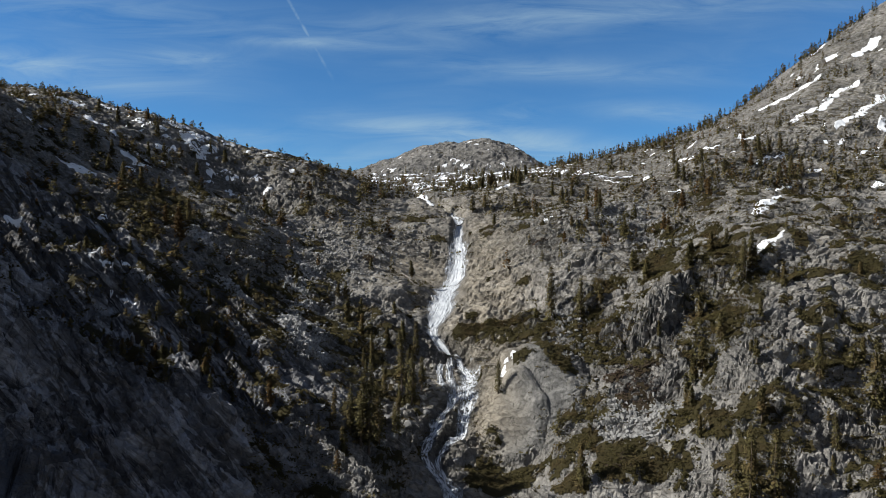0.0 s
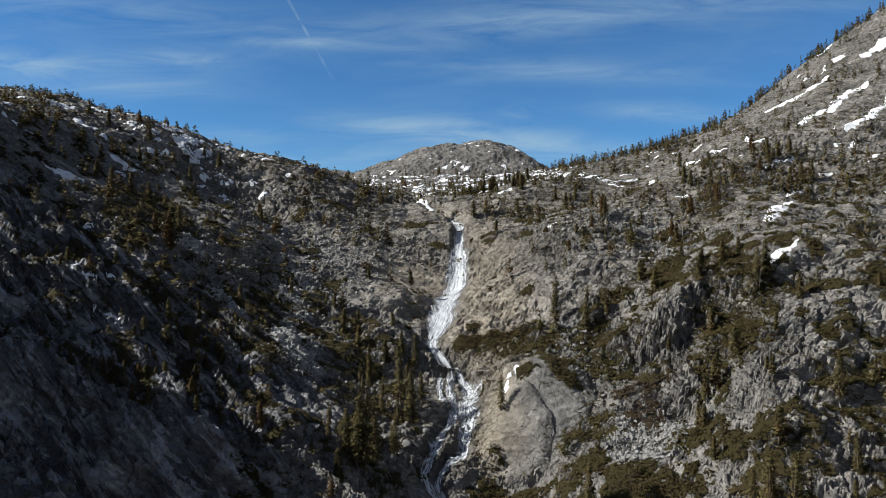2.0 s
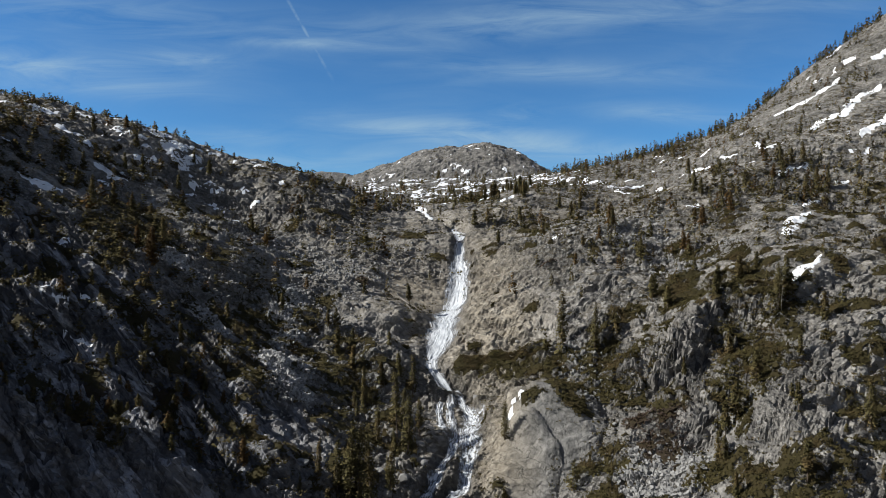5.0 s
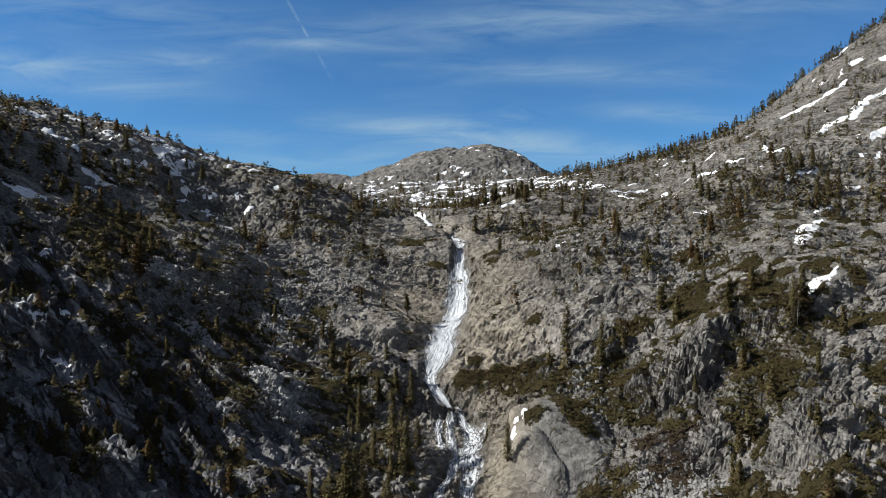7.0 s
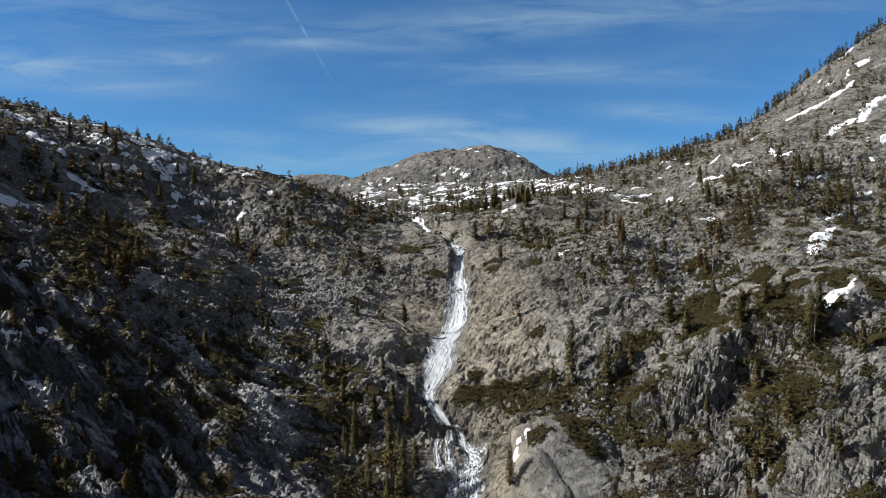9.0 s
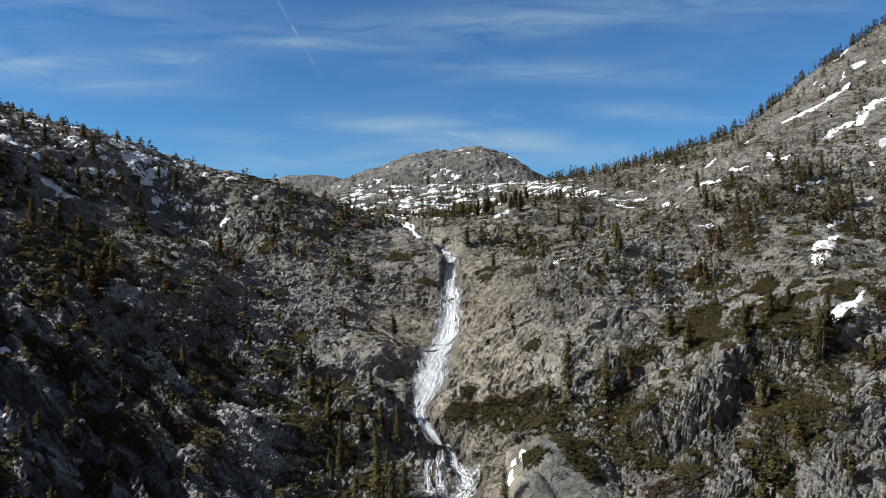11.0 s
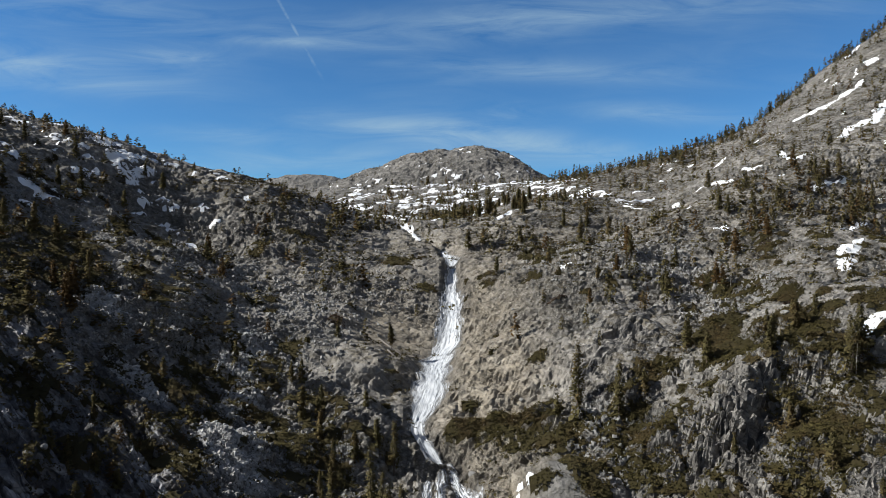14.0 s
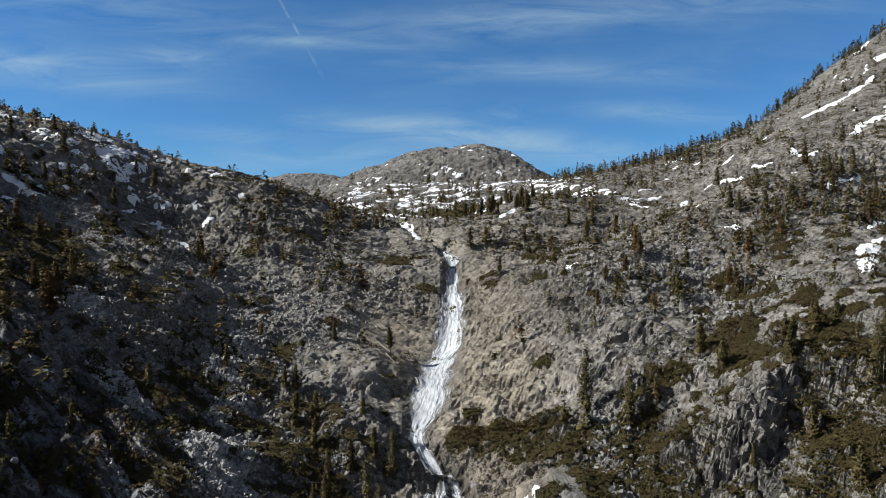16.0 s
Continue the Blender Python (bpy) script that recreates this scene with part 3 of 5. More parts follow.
def land(x, y):
    """The land's surface at x, y: its place, moved out along the slope by the rock's relief, and what grows or runs on it."""
    z = base(x, y)
    e = 1.5
    gx, gy = (base(x + e, y) - base(x - e, y)) / (2 * e), (base(x, y + e) - base(x, y - e)) / (2 * e)
    steep = np.hypot(gx, gy)
    p, q = x, y + 0.8 * z
    far = np.clip((y - 430) / 350.0, 0, 1)                   # far relief is coarser
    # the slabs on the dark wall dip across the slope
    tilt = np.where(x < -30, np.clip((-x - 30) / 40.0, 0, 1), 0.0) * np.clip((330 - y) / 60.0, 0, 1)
    r, s = p * np.cos(0.85) - q * np.sin(0.85), p * np.sin(0.85) + q * np.cos(0.85)
    bend = 0.4 * rough_noise(p / 12, q / 12, 31, 2)
    rise = 2.4 * rough_noise(p / 38, q / 26, 3, 3) + (1.1 + 0.5 * far) * rough_noise(p / 15, q / 10, 11, 3, 0.45, True)
    level, edge_level = blocks(p / 8.0 + bend, q / 5.0, 41)
    slant, edge_slant = blocks(r / 16.0 + bend, s / 4.0, 43)
    big, edge_big = level * (1 - tilt) + slant * tilt, edge_level * (1 - tilt) + edge_slant * tilt
    mid, edge_mid = blocks(p / 3.2 + 0.8 * bend, q / 2.1, 51)
    low, _ = blocks(p / 1.5, q / 1.1, 61)
    huge, edge_huge = blocks(p / 24.0 + bend, q / 15.0, 65)
    scree = np.clip((x - 255) / 20, 0, 1) * np.clip((y - 465) / 20, 0, 1)
    craggy = (1 - 0.75 * scree) * np.clip(0.35 + 0.7 * steep + 0.6 * rough_noise(p / 45, q / 45, 71, 2), 0.25, 1.5) * (1 + 0.9 * tilt)
    rubble = np.clip(0.45 + 1.6 * rough_noise(p / 30, q / 24, 75, 3) - 0.2 * steep, 0, 1)
    near = from_stream(x, y)
    slab = np.clip(0.25 * np.exp(-((near - 3.5) / 3.5) ** 2) * (y > 320) * (y < 440) + 1.5 * zone(x, y, 43, 283, 16, 14) + 1.3 * zone(x, y, 28, 270, 13, 11) + 0.8 * zone(x, y, 100, 266, 14, 9) + 1.0 * zone(x, y, -22, 378, 15, 17), 0, 1)
    craggy, rubble = craggy * (1 - 0.82 * slab), rubble * (1 - 0.85 * slab)
    rise *= 1 - 0.6 * slab
    cliff = np.clip(zone(x, y, 97, 291, 30, 15) + 0.6 * zone(x, y, 101, 270, 17, 9), 0, 1)
    fine = (1 - far) * np.clip((y - 130) / 50, 0, 1)         # no small relief where nothing is seen from near
    rise += craggy * (1.35 * big + 0.8 * (edge_big - 1) + far * (1.7 * huge + 0.8 * (edge_huge - 1))) * np.clip((y - 60) / 100, 0, 1)
    rise += tilt * fine * (1.5 * blocks(r / 22.0 + bend, s / 2.6, 93)[0] + 2.2 * rough_noise(r / 45, s / 6.5, 85, 4, 0.55, True) + 1.6 * rough_noise(r / 20, s / 14, 87, 2))
    rise += fine * (1 - 0.85 * slab) * ((0.55 + 0.95 * rubble) * mid + (0.30 + 0.4 * rubble) * (edge_mid - 1) + (0.10 + 0.50 * rubble) * low * (1 - 0.8 * slab))
    # split columns on the cliffs, ledges across the tan headwall
    column, edge_column = blocks(x / 4.4 + 1.2 * bend, z / 5.0, 81)
    shard, edge_shard = blocks(x / 1.9 + 0.8 * bend, z / 2.3, 83)
    rise += cliff * (3.4 * column + 1.5 * (edge_column - 1) + 1.5 * shard + 0.6 * (edge_shard - 1))
    ledge = np.clip(1.2 * zone(x, y, 26, 360, 26, 55) + zone(x, y, -28, 375, 16, 24), 0, 1) * (1 - 0.7 * slab)
    step, edge_step = blocks(p / 7.5 + bend, q / 2.6, 95)
    rise += ledge * (1.3 * step + 0.6 * (edge_step - 1))
    bed = np.exp(-(near / 1.15) ** 4)
    rise = rise * (1 - 0.55 * bed) - (2.6 + 2.2 * np.clip((y - 405) / 20, 0, 1)) * bed - 0.8 * np.exp(-(near / 2.2) ** 2)
    n = np.sqrt(1 + gx * gx + gy * gy)
    wet = np.clip(1.35 - near * 0.62, 0, 1) * (y < 450)
    warm = np.clip(1.4 * zone(x, y, 20, 345, 19, 62) + 1.1 * zone(x, y, -19, 378, 18, 24) + 1.2 * zone(x, y, 14, 299, 9, 26) + 0.3 * zone(x, y, 25, 268, 14, 8)
                   + 0.30 * zone(x, y, 60, 450, 120, 60), 0, 1)
    turf = np.clip(0.55 + 0.5 * rough_noise(x / 60, y / 60, 91, 2) + 0.5 * (y > 400) * (x > 20), 0, 1) * np.clip(1.3 - steep, 0, 1) * (y < 900)
    # the plates' mask also carries the painted shade of the wall
    dip_shade = tilt
    # mask for the painted cliff shade, over steep faces and the lower headwall
    cliff_shade = np.clip(1.4 * cliff + 0.5 * (steep - 1.0) * (x < 140) + 0.30 * zone(x, y, 105, 258, 50, 30) * (1 - slab) + 1.3 * zone(x, y, 66, 333, 20, 17), 0, 1) * np.clip((x - 48) / 12, 0, 1) * np.clip((368 - y) / 20, 0, 1)
    bare = np.clip(1.5 * zone(x, y, 43, 283, 16, 14) + 1.3 * zone(x, y, 28, 270, 13, 11) + 0.7 * zone(x, y, -22, 378, 15, 17) + 0.3 * slab, 0, 1)
    # heights alone are kept for what stands on the land; the sheet itself leans out
    return x - 0.6 * rise * gx / n, y - 0.6 * rise * gy / n, z + rise * (1 + 0.2 * steep) / n ** 0.3, warm, wet, turf, dip_shade, cliff_shade, bare, rubble


def mesh_object(name, points, quads, mat, smooth=False, out=None):
    """One mesh out of arrays of points and of faces that all have the same number of corners."""
    me = bpy.data.meshes.new(name)
    points, quads = np.asarray(points, np.float32), np.asarray(quads, np.int32)
    me.vertices.add(len(points))
    me.vertices.foreach_set("co", points.ravel())
    me.loops.add(quads.size)
    me.loops.foreach_set("vertex_index", quads.ravel())
    me.polygons.add(len(quads))
    me.polygons.foreach_set("loop_start", np.arange(0, quads.size, quads.shape[1], dtype=np.int32))
    me.update(calc_edges=True)
    me.validate()
    me.polygons.foreach_set("use_smooth", np.full(len(quads), smooth))
    me.materials.append(mat)
    if out is not None:
        me.attributes.new("out", "FLOAT_VECTOR", "POINT").data.foreach_set("vector", np.asarray(out, np.float32).ravel())
    return me


def grid_quads(rows, cols):
    k = np.arange(rows * cols).reshape(rows, cols)
    return np.stack((k[:-1, :-1], k[:-1, 1:], k[1:, 1:], k[1:, :-1]), -1).reshape(-1, 4)


def ground():
    ways = np.concatenate((np.linspace(-1.6, -0.74, 40, endpoint=False), np.arange(-0.74, 0.74, 0.0025), np.linspace(0.74, 1.6, 40)))
    rows = np.concatenate((np.linspace(-3000, -100, 20, endpoint=False), np.linspace(-100, 165, 40, endpoint=False), np.arange(165, 262, 0.75), np.arange(262, 306, 0.36), np.arange(306, 470, 0.75), np.arange(470, 800, 1.8),
                           np.arange(800, 1260, 3.5), np.linspace(1260, 1800, 50, endpoint=False), np.linspace(1800, 4900, 20)))
    y, a = np.meshgrid(rows, ways, indexing="ij")
    x = (a * spread(y)).ravel()
    px, py, pz, warm, wet, turf, dip_shade, cliff_shade, slab, rubble = land(x, y.ravel())
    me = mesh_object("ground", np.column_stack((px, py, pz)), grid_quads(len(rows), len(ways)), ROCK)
    for name, values in (("warm", warm), ("wet", wet), ("turf", turf), ("dip_shade", dip_shade), ("cliff_shade", cliff_shade), ("slab", slab), ("rubble", rubble)):
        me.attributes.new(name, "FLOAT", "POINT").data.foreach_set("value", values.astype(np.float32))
    land_sheet = tagged(new("ground", me), "grey granite mountain slopes, cliffs and basin, cracked and lichen-dark, shade painted on wall and cliffs", "mountain", kind="structure")
    return land_sheet, np.column_stack((px, py, pz)).reshape(len(rows), len(ways), 3), rows, ways


GROUND, SHEET, ROWS_Y, WAYS_A = ground()


def sheet_at(x, y):
    """What the ground's grid holds at the grid place x, y: the true x, y and z of the leaning sheet there."""
    j = np.clip(np.interp(y, ROWS_Y, np.arange(len(ROWS_Y))), 0, len(ROWS_Y) - 1.001)
    i = np.clip(np.interp(x / spread(y), WAYS_A, np.arange(len(WAYS_A))), 0, len(WAYS_A) - 1.001)
    i0, j0 = i.astype(int), j.astype(int)
    i, j = (i - i0)[..., None], (j - j0)[..., None]
    return (SHEET[j0, i0] * (1 - i) + SHEET[j0, i0 + 1] * i) * (1 - j) + (SHEET[j0 + 1, i0] * (1 - i) + SHEET[j0 + 1, i0 + 1] * i) * j


def feet(x, y):
    """The heights of the ground's sheet at many places."""
    x, y = np.asarray(x, float), np.asarray(y, float)
    gx, gy = x.copy(), y.copy()
    for _ in range(4):
        at = sheet_at(gx, gy)
        gx, gy = gx + 0.8 * (x - at[..., 0]), gy + 0.8 * (y - at[..., 1])
    return sheet_at(gx, gy)[..., 2]


def foot(x, y):
    return float(feet(np.array([x]), np.array([y]))[0])


# ---- the falls ----
def water_ribbon(name, path, mat, lift, wide, parent, seed, label="", aside=0.0):
    """A sheet of water laid down its path over the rock."""
    p = path_points(path, 0.6)
    side = np.gradient(p[:, :2], axis=0)
    side = np.column_stack((side[:, 1], -side[:, 0])) / np.hypot(*side.T)[:, None]
    cols = np.linspace(-1, 1, 25)
    p[:, :2] += side * aside
    ragged = 1 + 0.35 * rough_noise(p[:, 3] / 6.0, p[:, 3] * 0, seed, 3)
    points, foam, uv = [], [], []
    for k, (x, y, w, s) in enumerate(p):
        for c in cols:
            px, py = x + side[k, 0] * c * w * wide * ragged[k], y + side[k, 1] * c * w * wide * ragged[k]
            points.append((px, py, 0))
            uv.append((c * w * wide, s * 1.0))
            foam.append((1 - abs(c) ** 2) * min(1.0, (k + 1) / 8, (len(p) - k) / 8))
    points = np.array(points)
    heights = feet(points[:, 0], points[:, 1]).reshape(len(p), -1)
    # water fills the hollows: smoothed along and across its way
    for _ in range(3):
        heights[1:-1] = np.maximum(heights[1:-1], (heights[:-2] + heights[1:-1] * 2 + heights[2:]) / 4)
        heights[:, 1:-1] = np.maximum(heights[:, 1:-1], (heights[:, :-2] + heights[:, 1:-1] * 2 + heights[:, 2:]) / 4)
    arc = np.concatenate(([0], np.cumsum(np.hypot(0.6, np.diff(heights.mean(1))))))
    uv = np.array(uv)
    uv[:, 1] = np.repeat(arc, len(cols))
    points[:, 2] = heights.ravel() + lift * np.maximum(0.15, 1 - np.tile(cols, len(p)) ** 4) + 0.35 * rough_noise(uv[:, 0] * 1.2, uv[:, 1] * 0.3, seed + 5, 3)
    quads = grid_quads(len(p), len(cols))
    me = mesh_object(name, points, quads, mat, True)
    me.attributes.new("foam", "FLOAT", "POINT").data.foreach_set("value", np.array(foam, np.float32))
    layer = me.uv_layers.new(name="flow")
    layer.data.foreach_set("uv", uv[quads.ravel()].astype(np.float32).ravel())
    ob = new(name, me)
    ob.parent = parent
    if label:
        tagged(ob, label)
    return ob


falls = tagged(new("waterfall"), "white waterfall streaming down bare granite into a rocky creek", "waterfall")
water_ribbon("stream_above_lip", ABOVE_LIP[2:], WATER, 1.1, 1.15, falls, 201, "foaming stream running to the lip")
water_ribbon("upper_fall", UPPER_FALL, WATER, 0.9, 1.2, falls, 211, "dense white falling water")
water_ribbon("side_veil", UPPER_FALL[2:6], CASCADE, 0.3, 0.55, falls, 231, "thin veil of water beside the main fall", 4.6)
water_ribbon("lower_cascade", CASCADE_PATH, CASCADE, 1.0, 1.2, falls, 221, "broken white cascade between dark boulders")
water_ribbon("cascade_strand", LEFT_STRAND, CASCADE, 0.9, 1.2, falls, 241, "white side strand that rejoins the cascade")
water_ribbon("cascade_web", WEB, CASCADE, 0.5, 1.0, falls, 251, "thin web of water over the boulders")
water_ribbon("cascade_web", OUTER_WEB, CASCADE, 0.5, 0.9, falls, 261, "thin web of water over the boulders")


# ---- trees and shrubs ----
def cards(centres, ways, ups, lengths, widths):
    """Small pointed leaf clumps: a bent pair of triangles each."""
    c, w, u = (np.asarray(v, float) for v in (centres, ways, ups))
    side = np.cross(w, u)
    side /= np.linalg.norm(side, axis=1)[:, None] + 1e-9
    l, b = np.asarray(lengths)[:, None], np.asarray(widths)[:, None]
    pts = np.stack((c - w * l * 0.15, c + side * b + w * l * 0.4, c + w * l - u * l * 0.12, c - side * b + w * l * 0.4 + u * b * 0.3), 1).reshape(-1, 3)
    k = np.arange(len(c))[:, None] * 4
    return pts, (k + np.array([0, 1, 2, 3])).reshape(-1, 4)


def unit(v):
    return v / (np.linalg.norm(v, axis=1)[:, None] + 1e-9)


def crown(rng, whorls, arms, sprigs, first, width, power, big=1.0, loose=1.0):
    """Needled boughs of a conifer one unit high, in uneven whorls with gaps."""
    c, w, lengths, out_way = [], [], [], []
    for k in range(whorls):
        h = first + (0.985 - first) * (k / (whorls - 1)) ** 0.9
        reach = width * (1 - h) ** power * rng.uniform(0.7, 1.15) + 0.012
        for _ in range(arms):
            if rng.random() < 0.16:
                continue
            turn, drop = rng.uniform(0, 6.283), rng.uniform(-0.6, 0.3)
            out = np.array((math.cos(turn), math.sin(turn), drop))
            bough = reach * rng.uniform(0.35, 1.2)
            lift = rng.uniform(-0.06, 0.06) * loose
            for _ in range(sprigs):
                f = rng.uniform(0.15, 1.0)
                c.append(np.array((0, 0, h + lift)) + out * bough * f + rng.normal(0, 0.02, 3))
                w.append(out + rng.normal(0, 0.45, 3))
                lengths.append(big * rng.uniform(0.042, 0.080) * (0.65 + 0.6 * (1 - h)))
                out_way.append((out[0], out[1], 0.55))
    w = unit(np.array(w))
    up = unit(np.tile((0, 0, 1.0 - 0.6 * loose), (len(w), 1)) + rng.normal(0, 0.6, (len(w), 3)))
    return (*cards(c, w, up, lengths, np.array(lengths) * 0.45), np.repeat(np.array(out_way), 4, axis=0))


def trunk(rng, thick, top=0.97, snag=False):
    """A tapered, slightly bent stem one unit high; a snag has bare stubs."""
    rings, sides = 7, 6
    pts, bend = [], rng.normal(0, 0.012, 2)
    for k in range(rings):
        f = k / (rings - 1)
        r = thick * (1 - 0.9 * f) * (1.35 if k == 0 else 1)
        for s in range(sides):
            a = 6.283 * s / sides
            pts.append((bend[0] * math.sin(3 * f) + r * math.cos(a), bend[1] * math.sin(2.5 * f) + r * math.sin(a), -0.04 + f * (top + 0.04)))
    quads = [(k * sides + s, k * sides + (s + 1) % sides, (k + 1) * sides + (s + 1) % sides, (k + 1) * sides + s) for k in range(rings - 1) for s in range(sides)]
    for _ in range(16 if snag else 7):
        h, a = rng.uniform(0.25, 0.9), rng.uniform(0, 6.283)
        l, t = rng.uniform(0.05, 0.13) * (1.1 - h), thick * 0.22
        out = np.array((math.cos(a), math.sin(a), rng.uniform(-0.2, 0.5)))
        b = np.array((0, 0, h))
        n = len(pts)
        e = b + out * l * 1.6
        pts += [tuple(b + (0, 0, t)), tuple(b - (0, 0, t)), tuple(e - (0, 0, t * 0.3)), tuple(e + (0, 0, t * 0.3))]
        quads.append((n, n + 1, n + 2, n + 3))
    return np.array(pts), np.array(quads)


def part(name, me, parent, label=""):
    ob = new(name, me)
    ob.parent = parent
    return tagged(ob, label) if label else ob


def pine(seed, mat, label, whorls=18, arms=8, sprigs=6, first=0.16, width=0.21, power=0.75, big=1.0):
    rng = np.random.default_rng(seed)
    tree = tagged(new("pine_tree"), label, "tree", "pines on the slopes")
    part("trunk", mesh_object("trunk", *trunk(rng, 0.016), BARK), tree)
    pts, quads, out = crown(rng, whorls, arms, sprigs, first, width, power, big)
    part("crown", mesh_object("crown", pts, quads, mat, False, out), tree)
    return tree


PINES = [pine(1, NEEDLES, "tall dark green pine with a narrow ragged crown on granite", first=0.12, width=0.17),
         pine(2, NEEDLES, "dark green pine with an open uneven crown among rocks", first=0.22, width=0.24, power=0.6),
         pine(3, NEEDLES, "broad dark green pine with drooping boughs on the slope", first=0.08, width=0.27, power=0.8),
         pine(4, NEEDLES, "slender dark green pine with a bare lower trunk", first=0.35, width=0.16, power=0.6),
         pine(5, NEEDLES, "stunted bushy green pine rooted in broken rock", whorls=12, arms=8, first=0.04, width=0.42, power=0.55)]
DRY_PINES = [pine(6, DRY_NEEDLES, "dying pine with rust-brown needles on the slope", first=0.12, width=0.24, power=0.7),
             pine(7, DRY_NEEDLES, "small orange-brown dying pine among grey blocks", whorls=12, arms=8, first=0.05, width=0.36, power=0.6)]


def snag():
    rng = np.random.default_rng(9)
    tree = tagged(new("dead_tree"), "bare grey standing dead pine with stubs of branches", "dead tree", "dead trees in the basin")
    part("trunk", mesh_object("trunk", *trunk(rng, 0.014, 1.0, True), DEADWOOD), tree)
    return tree


SNAG = snag()
dice = random.Random(5)


def planted(kind, x, y, height, wide=1.0):
    """A tree of that height on the ground at x, y; the template keeps scale one while it is copied."""
    m = Matrix.LocRotScale((x, y, foot(x, y) - 0.02 * height), Euler((radians(dice.uniform(-3, 3)), radians(dice.uniform(-3, 3)), dice.uniform(0, 6.28))),
                           (height * wide, height * wide, height))
    return copy_thing(kind, m)


# single trees that stand out: x, y, height, kind
HEADWALL_TREES = ((51.9, 319.6, 22.4, 0), (64.3, 311.5, 19.5, 0), (92.2, 322.9, 11.5, 1), (95.7, 313.8, 11.1, 3), (110, 298.3, 11.2, 3),
    (124.9, 310.7, 11, 1), (129.2, 286.5, 17.1, 0), (99, 361.6, 10.1, 1), (121.9, 366.4, 10.2, 5), (89.6, 383.9, 12.3, 3),
    (51.9, 348.4, 5.4, 4), (74.7, 314.7, 9.3, 1), (47.8, 368.7, 5.8, 4), (118.7, 317.6, 7.5, 2), (115.7, 335.4, 6.1, 2),
    (132.9, 312.7, 7.4, 0), (65.1, 355.5, 6.6, 5))
LEFT_BANK_TREES = ((-123.2, 312.8, 13.7, 5), (-46.3, 322.1, 11.4, 0), (-40.6, 327.2, 8.7, 2), (-38.7, 314, 11, 0), (-23.7, 323.7, 6.7, 1),
    (-16.9, 366.6, 10.9, 3), (-18.6, 314.5, 10.1, 0), (-12.9, 312.3, 18, 1), (-52.6, 333.5, 7.1, 2), (-95.3, 259.3, 6.3, 1),
    (-100.2, 255.8, 8.1, 2), (-93.5, 380.7, 9.4, 6), (-112.6, 421.4, 11.7, 5), (-26.2, 310, 10.8, 1), (-32.3, 305.6, 12.4, 0),
    (-7.2, 394.3, 5.5, 4), (-96.7, 276.3, 6.9, 0), (-91.5, 311.6, 7.3, 1), (-73.8, 335.2, 7.2, 2))
GORGE_TREES = ((-29.6, 239.4, 26.4, 0), (-26.8, 240.2, 28.5, 1), (-23.6, 246.7, 23, 0), (-17.8, 253.2, 16.1, 0), (-17.2, 281.1, 23.2, 3),
    (-13.1, 274.4, 23.1, 3), (-9.2, 286, 14.3, 3), (-24.6, 278, 14.3, 0), (23.2, 279.9, 14.3, 0), (-33.9, 230.4, 11.8, 0),
    (48.8, 234, 16.8, 2), (100.6, 218.5, 22.2, 2), (108.4, 217.3, 23.9, 2), (114.5, 219.2, 18.6, 0), (139, 234.9, 13.9, 0),
    (141.6, 249.9, 16.9, 2), (160.1, 245.5, 25, 2), (45.6, 262.9, 10.1, 4), (-59.4, 228.6, 8.8, 5), (-33.7, 213.3, 6.3, 6),
    (98.4, 223.9, 13.3, 2), (-30.8, 290.8, 13.6, 0))
RIDGE_TREES = ((-260.7, 447.4, 4.8, 4), (-247.8, 462.8, 5.3, 4), (-184.6, 458.2, 4.2, 0), (-151.8, 485.6, 3, 0), (-143.6, 487.8, 4.5, 0),
    (-223.5, 432.4, 8.3, 2), (-209.7, 429.7, 9.9, 0), (-186.9, 435.9, 10, 2), (-198.7, 447.6, 8.6, 5), (-175.6, 418.8, 11.2, 2),
    (-180.2, 407.5, 9.4, 0), (-147.3, 450.8, 10.4, 1), (-163.1, 339.2, 15.1, 2), (-188.4, 378.9, 10, 2), (-194.5, 369.6, 7, 1),
    (-125, 313.3, 10.4, 5), (-149.9, 352.2, 10.6, 2), (-127.1, 332.1, 12.3, 2), (-158.6, 428.8, 9.2, 2), (-158.2, 452.4, 7.7, 1),
    (-177.5, 352.4, 9.2, 2), (-161.4, 356.4, 10.7, 2))
